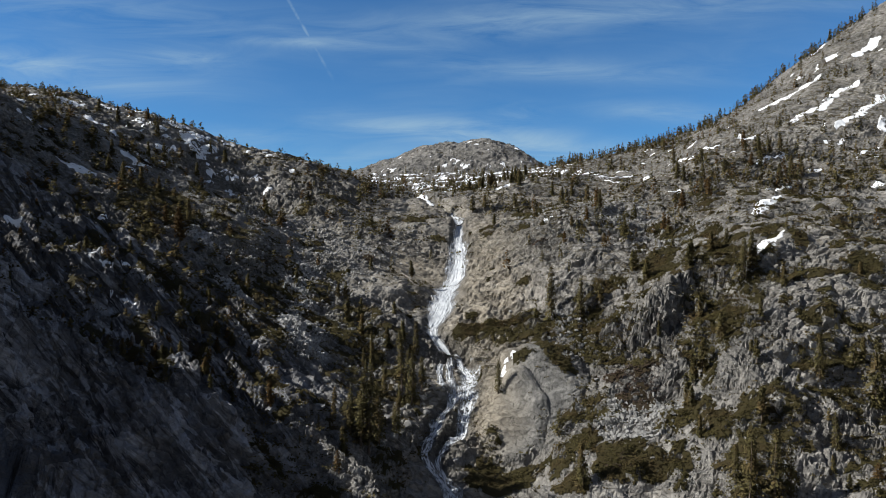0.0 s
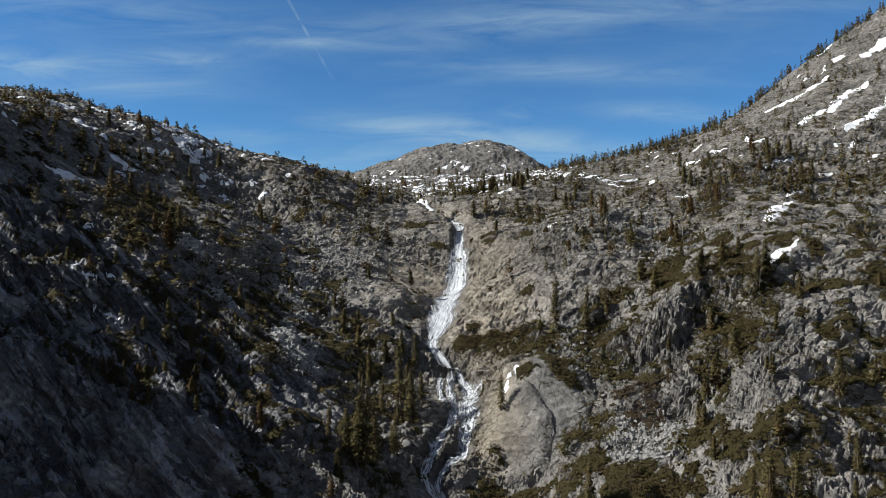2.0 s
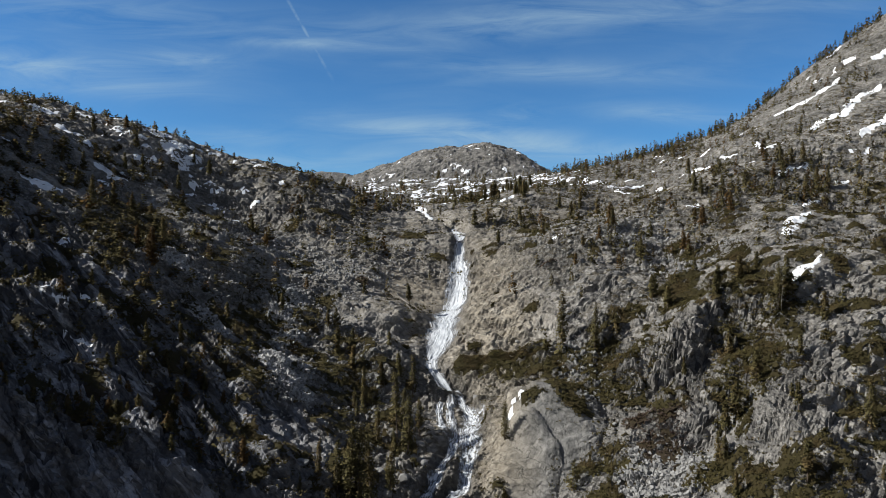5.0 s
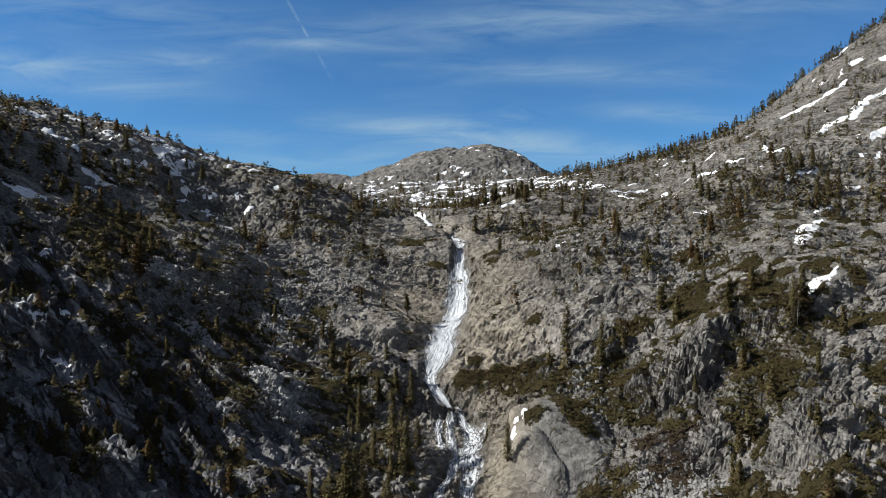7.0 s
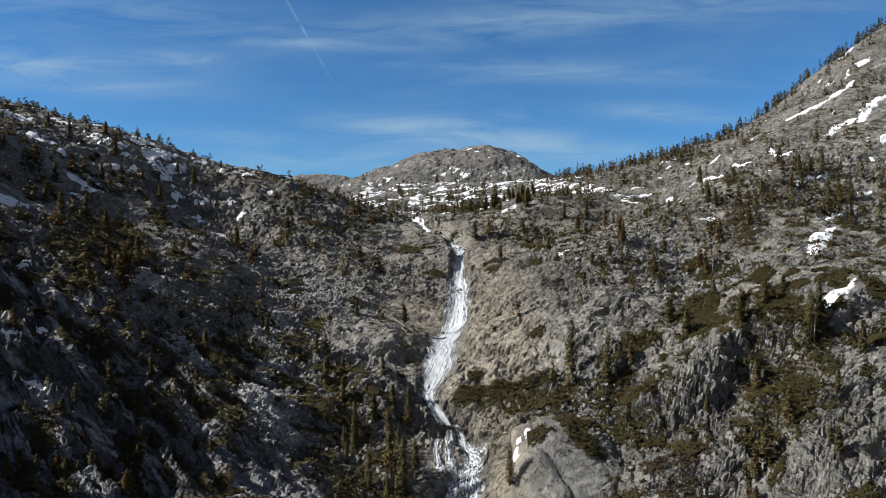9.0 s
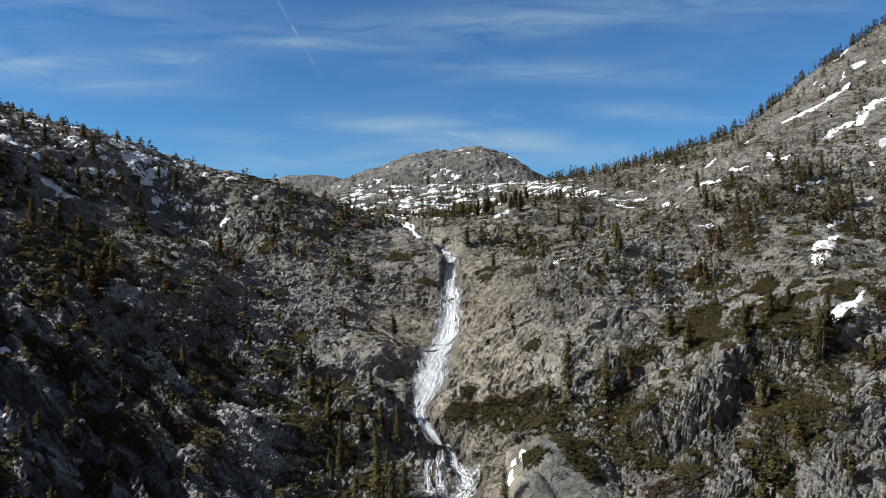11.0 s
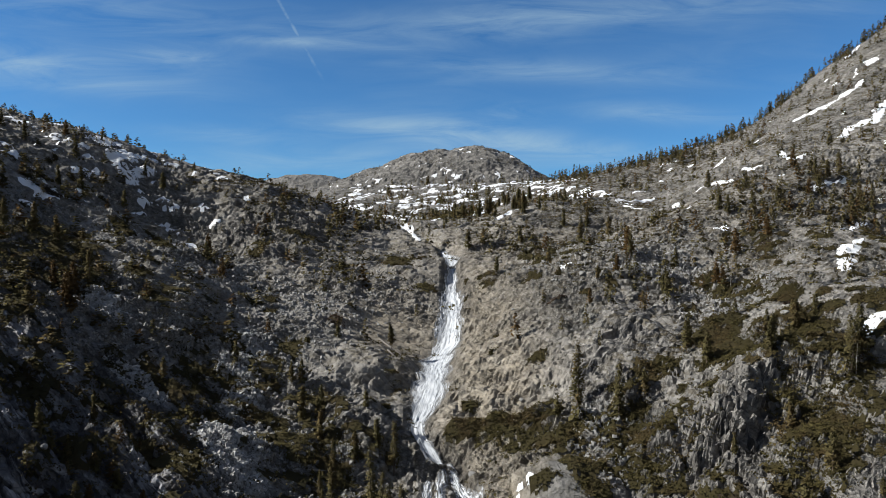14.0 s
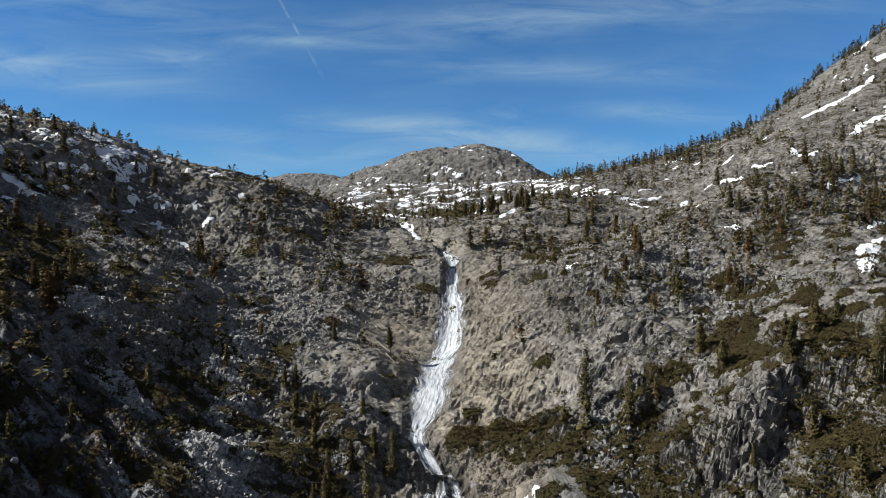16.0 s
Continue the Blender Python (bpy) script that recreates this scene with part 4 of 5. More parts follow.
SLOPE_TREES = ((90, 386, 14.8, 5), (80, 371, 8.9, 5), (71, 368, 7.6, 1), (123, 364, 11.3, 5), (138, 383, 13.3, 5), (217, 456, 16.6, 2),
    (225, 458, 13.4, 1), (227, 433, 18, 2), (233, 432, 16, 2), (205, 406, 14, 2), (127, 316, 6.6, 1), (130, 289, 16.5, 0), (135, 290, 12.9, 2),
    (111, 299, 14.4, 0), (167, 427, 13.8, 2), (156, 391, 12.4, 5), (184, 435, 11, 1), (156, 442, 14.4, 2), (157, 435, 12.5, 1), (171, 494, 14.6, 1),
    (110, 383, 10.7, 2), (98, 364, 9.9, 1), (85, 351, 8.3, 6), (97, 447, 14.5, 1), (95, 490, 14.5, 0), (74, 416, 13.3, 1), (205, 443, 11.2, 5),
    (236, 465, 15.3, 2), (217, 481, 14.2, 5), (178, 459, 11.7, 2), (20, 452, 14, 1), (28, 452, 12, 1), (31, 405, 11, 3), (49, 450, 12, 1),
    (57, 417, 10.4, 6), (80, 489, 12.6, 0), (95, 328, 10.9, 2), (96, 316, 10.3, 1), (-95, 387, 7, 5), (-104, 392, 10, 2), (-129, 326, 13.4, 5),
    (-134, 322, 11, 5), (-67, 357, 7.6, 6), (-39, 362, 7.7, 2), (-41, 324, 8.9, 2), (-49, 334, 10.4, 2))
ALL_PINES = PINES + DRY_PINES
TALL = [pine(11, NEEDLES, "tall dark green pine with a narrow ragged crown on granite", whorls=24, arms=8, sprigs=7, first=0.14, width=0.13, power=0.65, big=0.48),
        pine(12, NEEDLES, "tall dark green pine with an open crown above the creek", whorls=22, arms=8, sprigs=7, first=0.24, width=0.145, power=0.55, big=0.48),
        pine(13, NEEDLES, "broad tall green pine with heavy boughs at the slope's foot", whorls=24, arms=10, sprigs=9, first=0.08, width=0.23, power=0.7, big=0.52)]
for x, y, height, kind in HEADWALL_TREES + LEFT_BANK_TREES + GORGE_TREES + RIDGE_TREES + tuple((x, y, 0.82 * height, kind) for x, y, height, kind in SLOPE_TREES):
    tall = TALL[2 if kind == 2 else 1 if kind in (1, 3) else 0]
    planted(tall if height > 12 and kind < 5 else ALL_PINES[kind], x, y, height, 1.0)


# the close stand above the gorge
for x, y, height, kind in GORGE_TREES:
    if x < 0:
        planted(TALL[dice.choice((0, 1, 2))], x + dice.gauss(-3, 5), y + dice.gauss(3, 5), height * dice.uniform(0.4, 0.7))

CLUMPS = {}


def clump_noise(x, y, seed, size):
    """Slow noise over the plan, looked up in a table of 3 m steps."""
    if seed not in CLUMPS:
        u, v = np.meshgrid(np.arange(-1000, 1000, 3.0), np.arange(150, 1300, 3.0), indexing="ij")
        CLUMPS[seed] = rough_noise(u / size, v / size, seed, 3)
    return float(CLUMPS[seed][int((x + 1000) / 3), int((y - 150) / 3)])


def scatter(count, tries, rule, seed):
    """Places picked by a rule that gives a chance for each x, y."""
    rng = random.Random(seed)
    found = []
    for _ in range(tries):
        y = 200 * (1230 / 200) ** rng.random()
        x = rng.uniform(-0.72, 0.72) * (y + 60)
        if rng.random() < rule(x, y):
            found.append((x, y))
            if len(found) == count:
                break
    return found


def wooded(x, y):
    """How thickly trees stand."""
    wood = max(0.0, clump_noise(x, y, 301, 45) + 0.15)
    if y > 1050:
        return 0.35 if -260 < x < 260 else 0.1
    if y > 440 and -70 < x < 0.45 * y and y < 1050:
        return 0.9 * wood + 0.12
    if y > 390 and x > 40:
        return 0.75 if 190 < x < 330 and 428 < y < 480 else 0.45 * wood + 0.06 if x > 265 and y > 470 else 0.95 * wood + 0.16
    if x < -70:
        return 0.9 * wood + 0.10
    if y > 345 and x > 55:
        return 0.6 * wood + 0.10
    return 0.12 * wood if abs(x) > 25 else 0.0


SMALL = scatter(1900, 15000, wooded, 17)
SMALL.sort(key=lambda p: p[1])
GROVE = [(dice.uniform(20, 68), dice.uniform(500, 600)) for _ in range(30)] + [(dice.uniform(0, 120), 640 + dice.gauss(0, 14)) for _ in range(34)]
for x, y in GROVE:
    planted(PINES[dice.choice((0, 1, 3, 3))], x, y, dice.uniform(7, 13), 1.1)
for _ in range(16):
    planted(PINES[dice.choice((0, 1, 2, 3))], dice.uniform(92, 165), dice.uniform(226, 300), dice.uniform(6, 14), 1.05)
for x, y in SMALL[:135]:
    kind = dice.choice((0, 1, 1, 2, 4, 4, 4, 5, 6) if y < 420 else (0, 1, 2, 2, 4, 6))
    planted(ALL_PINES[kind], x, y, dice.uniform(2.5, 6.0) if y < 420 or x < -60 else dice.uniform(4, 9), dice.uniform(1.0, 1.5))
for x, y in [p for p in SMALL[135:] if p[0] > -40][::40]:
    planted(SNAG, x + 3, y, dice.uniform(7, 13))


def far_woods(places, name, mat, label):
    """The many small pines of the basin, the far slopes and the ridges."""
    rng = np.random.default_rng(77)
    parts = [crown(rng, 8, 5, 2, 0.05, 0.25, 0.8, 2.1, 0.35) for _ in range(6)]
    points, quads, outs, n = [], [], [], 0
    for x, y in places:
        pts, q, out = parts[rng.integers(6)]
        h = rng.uniform(3, 6) if y > 1050 else rng.uniform(3, 7) if x < -60 else rng.uniform(5, 11) if y < 620 and x > 60 else rng.uniform(7, 13)
        turn = rng.uniform(0, 6.283)
        c, s = math.cos(turn), math.sin(turn)
        w = h * (rng.uniform(1.3, 2.0) if x < -60 else rng.uniform(0.65, 1.15))
        points.append(np.column_stack(((pts[:, 0] * c - pts[:, 1] * s) * w + x, (pts[:, 0] * s + pts[:, 1] * c) * w + y, pts[:, 2] * h + foot(x, y) - 0.3)))
        outs.append(np.column_stack((out[:, 0] * c - out[:, 1] * s, out[:, 0] * s + out[:, 1] * c, out[:, 2])))
        quads.append(q + n)
        n += len(pts)
    me = mesh_object(name, np.concatenate(points), np.concatenate(quads), mat, False, np.concatenate(outs))
    tagged(new(name, me), label, "forest", kind="stuff")


FAR = scatter(900, 16000, lambda x, y: wooded(x, y) if y > 430 else 0.0, 23)
CREST = [(dice.uniform(125, 300), 790 - 0.35 * dice.uniform(0, 175) + dice.gauss(0, 14)) for _ in range(150)] \
    + [(x, 735 + 0.05 * x + dice.gauss(0, 16)) for x in (dice.uniform(300, 490) for _ in range(95))]
MANY = SMALL[135:] + FAR + CREST
far_woods([p for k, p in enumerate(MANY) if k % 7], "far_woods", NEEDLES, "many small dark green pines over the basin and far slopes")
far_woods(MANY[::7], "dry_far_woods", DRY_NEEDLES, "scattered small rust-brown dying pines on the far slopes")


def dome(rng, leaf_count, low):
    """A low cushion of leaf clumps one unit in radius, with an uneven rim."""
    lobes = [(rng.uniform(-0.6, 0.6), rng.uniform(-0.6, 0.6), rng.uniform(0.3, 0.55)) for _ in range(7)] + [(0, 0, 0.6)]
    c, w = [], []
    for _ in range(leaf_count):
        lx, ly, lr = lobes[rng.integers(len(lobes))]
        a, r = rng.uniform(0, 6.283), math.sqrt(rng.random())
        z = low * lr * 1.6 * math.sqrt(max(0.0, 1 - r * r)) * rng.uniform(0.35, 1.05)
        c.append((lx + lr * r * math.cos(a), ly + lr * r * math.sin(a), z))
        w.append((math.cos(a) * r, math.sin(a) * r, 0.7))
    w = unit(np.array(w) + rng.normal(0, 0.55, (leaf_count, 3)))
    up = unit(rng.normal(0, 0.6, (leaf_count, 3)) + (-0.2, -0.2, 0.9))
    l = rng.uniform(0.17, 0.33, leaf_count)
    leaf_points, leaf_quads = cards(c, w, up, l, l * 0.5)
    return leaf_points, leaf_quads, np.repeat(np.array(c) * (1, 1, 0) + (0, 0, 0.9), 4, axis=0)


def mat_of_shrub(x, y, wide, deep, seed, mat, label, group, tall=0.9):
    """A low evergreen mat that hugs the rock: a lumpy, darker inner sheet under many leaf clumps, ragged at the rim."""
    rng = np.random.default_rng(seed)
    k = int(min(14, max(7, wide * 2.2)))
    u, v = np.meshgrid(np.linspace(-1.2, 1.2, k), np.linspace(-1.2, 1.2, k), indexing="ij")
    shape = lambda a, b: np.hypot(a, b) + 0.42 * rough_noise(a * 1.9 + seed, b * 1.9, 801, 3)
    px, py = x + u * wide, y + v * deep
    h = feet(px, py)
    h[1:-1, 1:-1] = np.maximum(h[1:-1, 1:-1], (h[:-2, 1:-1] + h[2:, 1:-1] + h[1:-1, :-2] + h[1:-1, 2:]) / 4)
    r = shape(u, v)
    z = h + np.clip((1.0 - r) * 2.2, -0.8, 0.65) * tall + rng.uniform(-0.30, 0.30, (k, k)) * tall
    drop = np.maximum.reduce((z[:-1, :-1], z[1:, 1:], z[1:, :-1], z[:-1, 1:])) - np.minimum.reduce((z[:-1, :-1], z[1:, 1:], z[1:, :-1], z[:-1, 1:]))
    keep = ((r[:-1, :-1] < 1.0) & (r[1:, 1:] < 1.0) & (drop < 2.2)).ravel()
    sheet = np.column_stack((px.ravel(), py.ravel(), z.ravel()))
    count = int(min(1250, 100 + 17 * wide * deep))
    a, rad = rng.uniform(0, 6.283, count * 2), np.sqrt(rng.random(count * 2)) * 1.15
    cu, cv = np.cos(a) * rad, np.sin(a) * rad
    good = np.flatnonzero(shape(cu, cv) < 1.05)[:count]
    cu, cv = cu[good], cv[good]
    gi, gj = np.clip(((cu + 1.2) / 2.4 * (k - 1)).round().astype(int), 0, k - 1), np.clip(((cv + 1.2) / 2.4 * (k - 1)).round().astype(int), 0, k - 1)
    c = np.column_stack((x + cu * wide, y + cv * deep, np.maximum(z[gi, gj], h[gi, gj]) + rng.uniform(-0.1, 0.35, len(good)) * tall))
    w = unit(rng.normal(0, 0.8, (len(good), 3)) + (0, -0.5, 0.1))
    up = unit(rng.normal(0, 0.45, (len(good), 3)) + (-0.2, -0.2, 1.0))
    l = rng.uniform(0.28, 0.62, len(good))
    leaf_points, leaf_quads = cards(c, w, up, l, l * 0.5)
    lump = rough_noise(np.stack((cu, cv)) * 2.5 * math.sqrt(wide) + seed, np.stack((cv, cu)) * 2.5 * math.sqrt(wide), 811, 2)
    leaf_out = np.column_stack((0.45 * cu + 0.5 * lump[0], 0.45 * cv + 0.5 * lump[1] - 0.25, np.full(len(cu), 0.85)))
    quads = np.concatenate((grid_quads(k, k)[keep] + len(leaf_points), leaf_quads)) if keep.any() else leaf_quads
    used_points, quads = np.unique(quads, return_inverse=True)
    points = np.concatenate((leaf_points, sheet))[used_points]
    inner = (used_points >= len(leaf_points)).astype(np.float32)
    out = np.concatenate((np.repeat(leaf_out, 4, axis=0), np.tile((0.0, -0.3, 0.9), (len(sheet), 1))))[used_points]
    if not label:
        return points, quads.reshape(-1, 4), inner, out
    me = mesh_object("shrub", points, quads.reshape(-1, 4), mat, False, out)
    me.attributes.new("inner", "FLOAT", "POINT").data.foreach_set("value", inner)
    return tagged(new("shrub", me), label, "shrub", group)


def brush_cover(places):
    """The shrub mats past those that can be told apart, in one mesh."""
    found = [mat_of_shrub(x, y, wide, wide * 0.7, 2000 + k, SHRUB, "", "") for k, (x, y, wide) in enumerate(places)]
    start = np.cumsum([0] + [len(f[0]) for f in found])
    me = mesh_object("brush", np.concatenate([f[0] for f in found]), np.concatenate([f[1] + s for f, s in zip(found, start)]), SHRUB,
                     False, np.concatenate([f[3] for f in found]))
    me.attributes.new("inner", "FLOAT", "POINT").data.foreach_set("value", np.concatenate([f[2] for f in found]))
    tagged(new("brush", me), "dark olive brush in broken mats over the slopes", "brush", kind="stuff")


# wide mats: x, y, half width, half depth
FALLS_SHRUBS = ((11.3, 324, 6, 2.5), (22.8, 323, 7.2, 5.1), (29.2, 317.4, 7, 8.1), (37.8, 313.2, 8.3, 8.1), (48.9, 311.4, 6.9, 1.1),
    (48.2, 294.4, 6.5, 6.6), (34.8, 288.5, 4.6, 1.6), (13.3, 332.4, 2.5, 1.3), (51, 285.4, 4.2, 3), (63.1, 309, 8, 6.6),
    (69.5, 299.2, 6.1, 5.2), (82.1, 319.8, 6.6, 2.7), (105.2, 330.7, 9.8, 6.4), (110.1, 298.3, 7.6, 9.6), (125.6, 308.2, 8.2, 8.5),
    (124.7, 283.6, 5.7, 4.2), (111.1, 271.3, 10.7, 7.5), (123.9, 361.8, 7.1, 4.1), (112.4, 330.2, 3, 1.3), (153.3, 308, 5.6, 3.8),
    (170.7, 329.4, 4.4, 3.2), (160.2, 297.7, 4.4, 1.1), (137.6, 311.2, 4.6, 2))
FOOT_SHRUBS = ((22.3, 250.9, 11.8, 3.5), (61.2, 236.6, 6.4, 3.4), (72.6, 237.7, 9.1, 2.9), (103.8, 225, 11.5, 7.8), (53.3, 253.2, 6, 4.6),
    (79.3, 268.6, 8.2, 6.3), (89, 252.3, 8.2, 3.2), (99, 240, 5.7, 2), (110.1, 271.6, 6.4, 7.5), (71.3, 297.7, 8.2, 8.1),
    (107.2, 316.6, 12.3, 7.2), (14, 253.2, 6.4, 4.4), (45.9, 237.6, 6.1, 4.1), (149.9, 266.4, 6.8, 1.6), (157.1, 258.7, 6.6, 4.7),
    (136.9, 254.3, 4.8, 1.8), (180.1, 280.8, 6, 3.5), (79.7, 236.7, 6.1, 2.1), (27, 322.3, 11, 5.5))
LEFT_SHRUBS = ((-84.1, 325.3, 8.8, 4.3), (-78.4, 307.3, 9.8, 3.3), (-61.9, 317.8, 10.3, 7.2), (-62.7, 336.5, 5.2, 7.3), (-58.6, 329.9, 3.1, 3),
    (-95.5, 284.8, 6.5, 5.3), (-73, 278, 7.5, 7.1), (-42.8, 306.9, 8.6, 4.3), (-57.8, 352.4, 4.4, 2.9), (-71.5, 380.1, 5.4, 1.9),
    (-69.3, 370.9, 3.6, 3), (-116.4, 350.8, 8.8, 6.7), (-94.3, 351.3, 9.3, 10.7), (-104.6, 304.6, 6.2, 3.5), (-3.1, 411.1, 5.3, 3.6),
    (-69.9, 441.6, 8.2, 1.6), (-15.2, 346.8, 2.9, 1.1), (-34.1, 314.5, 7.4, 3.4), (-78.2, 345.3, 5.4, 5.7), (-137.2, 329.8, 7.9, 10.2),
    (-109.8, 275.4, 6.1, 5.3), (-139, 355.2, 8.8, 9.7), (-91.4, 262.3, 5.7, 3.7))
RIGHT_SHRUBS = ((26.6, 405.2, 4.2, 4.9), (49.2, 417.5, 6, 4.7), (64.7, 405, 3.1, 2.4), (105.3, 353.8, 4.3, 1.1), (107.8, 338.6, 3.3, 0.8),
    (109.7, 328, 4.3, 2.5), (116.7, 318.7, 3, 0.9), (75.4, 319.7, 5.3, 1), (127.2, 355.2, 7.9, 3.4), (82.4, 320.4, 4.6, 0.9),
    (103, 328, 7.1, 3.7), (111.2, 293.2, 5.1, 1.8), (114, 293, 5, 2), (131.7, 306.3, 5.3, 3.1), (113.7, 275.3, 6.1, 7),
    (15.3, 332.5, 2.4, 0.8), (42.6, 322.1, 4.3, 3.8), (41.3, 342.1, 4.1, 1.7), (119.7, 373.5, 5.6, 3.1), (120.2, 358, 4.8, 1.9),
    (75.5, 366.7, 3.7, 4.1), (-18.6, 431.4, 5.7, 6.2))


GORGE_THICKETS = ((-34, 305, 14.4, 11.7), (-38, 276, 8.7, 7.9), (-22, 315, 12.4, 6.0), (-59, 317, 12.5, 6.1), (-22, 283, 6.7, 6.8), (-30, 251, 5.9, 7.2),
    (-45, 296, 9.4, 7.1), (-70, 279, 9.9, 6.7), (-72, 326, 10.3, 5.6), (-83, 281, 8.9, 4.8), (-19, 241, 4.7, 5.7))
HEADWALL_THICKETS = ((12, 325, 6.4, 3.1), (26, 323, 7.7, 3.7), (37, 319, 6.3, 3.7), (45, 308, 6.1, 2.9), (51, 297, 4.7, 2.8), (69, 312, 6.2, 4.5), (73, 297, 5.9, 5.7),
    (71, 276, 4.3, 3.9), (80, 270, 8.5, 10.3), (85, 281, 6.6, 6.7), (107, 277, 8.7, 6.6), (117, 285, 7.9, 8.2), (122, 292, 6.9, 8.4), (124, 284, 5.6, 5.4),
    (103, 312, 7.4, 3.6), (117, 301, 9.5, 5.8), (101, 272, 5.4, 2.6))
VALLEY_THICKETS = ((95, 251, 7.9, 3.6), (86, 251, 5.9, 2.9), (99, 243, 6.7, 3.5), (61, 268, 5.3, 5.1), (54, 254, 6.0, 4.8), (110, 240, 7.5, 4.6), (61, 241, 7.6, 5.7),
    (72, 239, 7.5, 4.5), (44, 249, 4.9, 5.9), (31, 253, 8.0, 2.9), (18, 258, 5.1, 3.0), (20, 265, 3.1, 3.0), (109, 230, 9.0, 9.8), (85, 237, 5.6, 4.5),
    (148, 256, 8.1, 7.3), (148, 250, 4.9, 4.8), (120, 245, 3.9, 1.9), (134, 246, 2.9, 2.3), (148, 246, 3.9, 1.9), (164, 258, 4.1, 9.8),
    (178, 284, 6.7, 4.1), (156, 282, 8.9, 2.7))
LEFT_THICKETS = ((-135, 307, 7, 5), (-150, 321, 6, 6), (-129, 333, 6, 6), (-117, 361, 6, 3), (-155, 345, 9, 7), (-148, 331, 9, 6), (-160, 362, 8, 8), (-142, 343, 6, 5), (-133, 330, 7.9, 7.1), (-106, 307, 5.4, 7.6), (-85, 326, 8.7, 5.2), (-80, 304, 10.6, 5.4), (-80, 277, 9.3, 9.4), (-63, 317, 11.2, 6.8),
    (-43, 305, 10.7, 7.5), (-42, 324, 8.7, 5.9), (-80, 374, 5.8, 3.4), (-76, 342, 8.3, 3.8), (-98, 342, 12.4, 6.3), (-116, 286, 4.0, 7.8),
    (-112, 270, 4.5, 5.4), (-68, 269, 6.0, 4.5))
SLOPE_THICKETS = ((13, 325, 4.9, 2.8), (22, 322, 5.8, 3.3), (32, 323, 4.8, 3.3), (37, 317, 5.7, 3.7), (45, 309, 4.6, 3.5), (52, 305, 4.5, 5.4), (64, 310, 3.7, 2.2),
    (68, 307, 4.5, 4.4), (71, 299, 4.4, 5.3), (75, 295, 4.3, 6.2), (81, 300, 4.4, 5.3), (82, 321, 5.8, 2.3), (76, 320, 4.8, 3.5), (102, 317, 5.7, 5.7),
    (107, 334, 3.0, 2.5), (110, 326, 3.9, 2.4))
CLIFF_THICKETS = ((126, 308, 9.1, 4.9), (126, 316, 4.7, 4.6), (113, 297, 5.2, 5.3), (121, 293, 6.8, 5.2), (129, 294, 5.1, 5.2), (120, 291, 5.1, 6.1),
    (114, 286, 6.6, 5.0), (119, 277, 6.3, 5.7), (110, 275, 7.8, 6.6), (113, 268, 6.0, 6.4), (124, 281, 4.8, 4.9), (130, 278, 4.0, 3.8),
    (124, 269, 3.0, 5.5), (130, 352, 4.4, 2.1), (132, 333, 6.1, 2.0), (133, 314, 4.7, 2.3), (151, 308, 3.7, 2.7), (58, 298, 5.2, 6.3), (51, 286, 6.5, 3.0),
    (73, 289, 6.7, 3.6))


# tongues of bare talus between the thickets: x, y, half width, half depth
TALUS_TONGUES = ((-73, 331, 8, 6), (-67, 321, 8, 6), (-62, 295, 9, 14), (-57, 284, 8, 8), (-72, 344, 8, 5), (-99, 305, 8, 4), (-132, 358, 8, 7),
    (-109, 357, 8, 5), (-119, 326, 7, 6), (-78, 372, 11, 12), (-66, 390, 14, 17), (-32, 311, 6, 2.5), (-91, 302, 5, 4))


def on_talus(x, y, more=0.0):
    return any(math.hypot((x - cx) / (rx + more), (y - cy) / (ry + more)) < 1 for cx, cy, rx, ry in TALUS_TONGUES)


GREEN = "low spreading olive-green evergreen shrub between granite slabs"
TWIGS = "leafless reddish-brown thicket below the cliff"
for k, (x, y, wide, deep) in enumerate(FALLS_SHRUBS + FOOT_SHRUBS + LEFT_SHRUBS + RIGHT_SHRUBS + GORGE_THICKETS + HEADWALL_THICKETS + VALLEY_THICKETS + LEFT_THICKETS + SLOPE_THICKETS + CLIFF_THICKETS):
    beside = on_talus(x, y, 0.6 * wide)
    if math.hypot(x - 78, y - 274) < 9:
        mat_of_shrub(x, y, wide, deep, 900 + k, BARE, TWIGS, "bare thickets", 1.6)
    else:
        mat_of_shrub(x, y, wide * (0.75 if beside else 1.35 if x < -15 else 1.05), max(2.2, deep * (0.6 if beside else 1.6 if x < -15 else 1.15)), 900 + k, SHRUB, GREEN, "shrubs on the slopes", 1.0 if wide < 5 else 1.3)


def brushy(x, y):
    """How thickly wide shrubs grow on the near slopes."""
    if y > 430 or abs(x - 3) < 12 or math.hypot(x - 43, y - 283) < 15 or math.hypot(x - 76, y - 258) < 13 or math.hypot(x - 97, y - 288) < 12 or on_talus(x, y, 2.0):
        return 0.0
    if 0 < x < 42 and 300 < y < 405:
        return 0.10
    return max(0.0, 0.9 * clump_noise(x, y, 421, 34) + (0.70 if -95 < x < -15 and 265 < y < 335 else 0.45 if x < -40 else 0.85 if 55 < x < 125 and y < 290 else 0.70 if x > 125 else 0.55 if x > 88 and y < 325 else 0.15))


BRUSH = scatter(680, 6000, brushy, 41)
for k, (x, y) in enumerate(BRUSH[:200]):
    wide = (2.4 if x < -15 else 1.5) + (1.0 if 0 < x < 42 else 4.5) * dice.random() ** 2
    mat_of_shrub(x, y, wide, wide * dice.uniform(0.5, 0.9), 1200 + k, BARE if dice.random() < 0.12 else SHRUB,
                 "low evergreen shrub mat, olive and brown, rooted among blocks", "shrubs on the slopes", 1.0)
brush_cover([(x, y, 1.2 if 0 < x < 42 else 1.5 + 4.0 * dice.random() ** 2) for x, y in BRUSH[200:]])

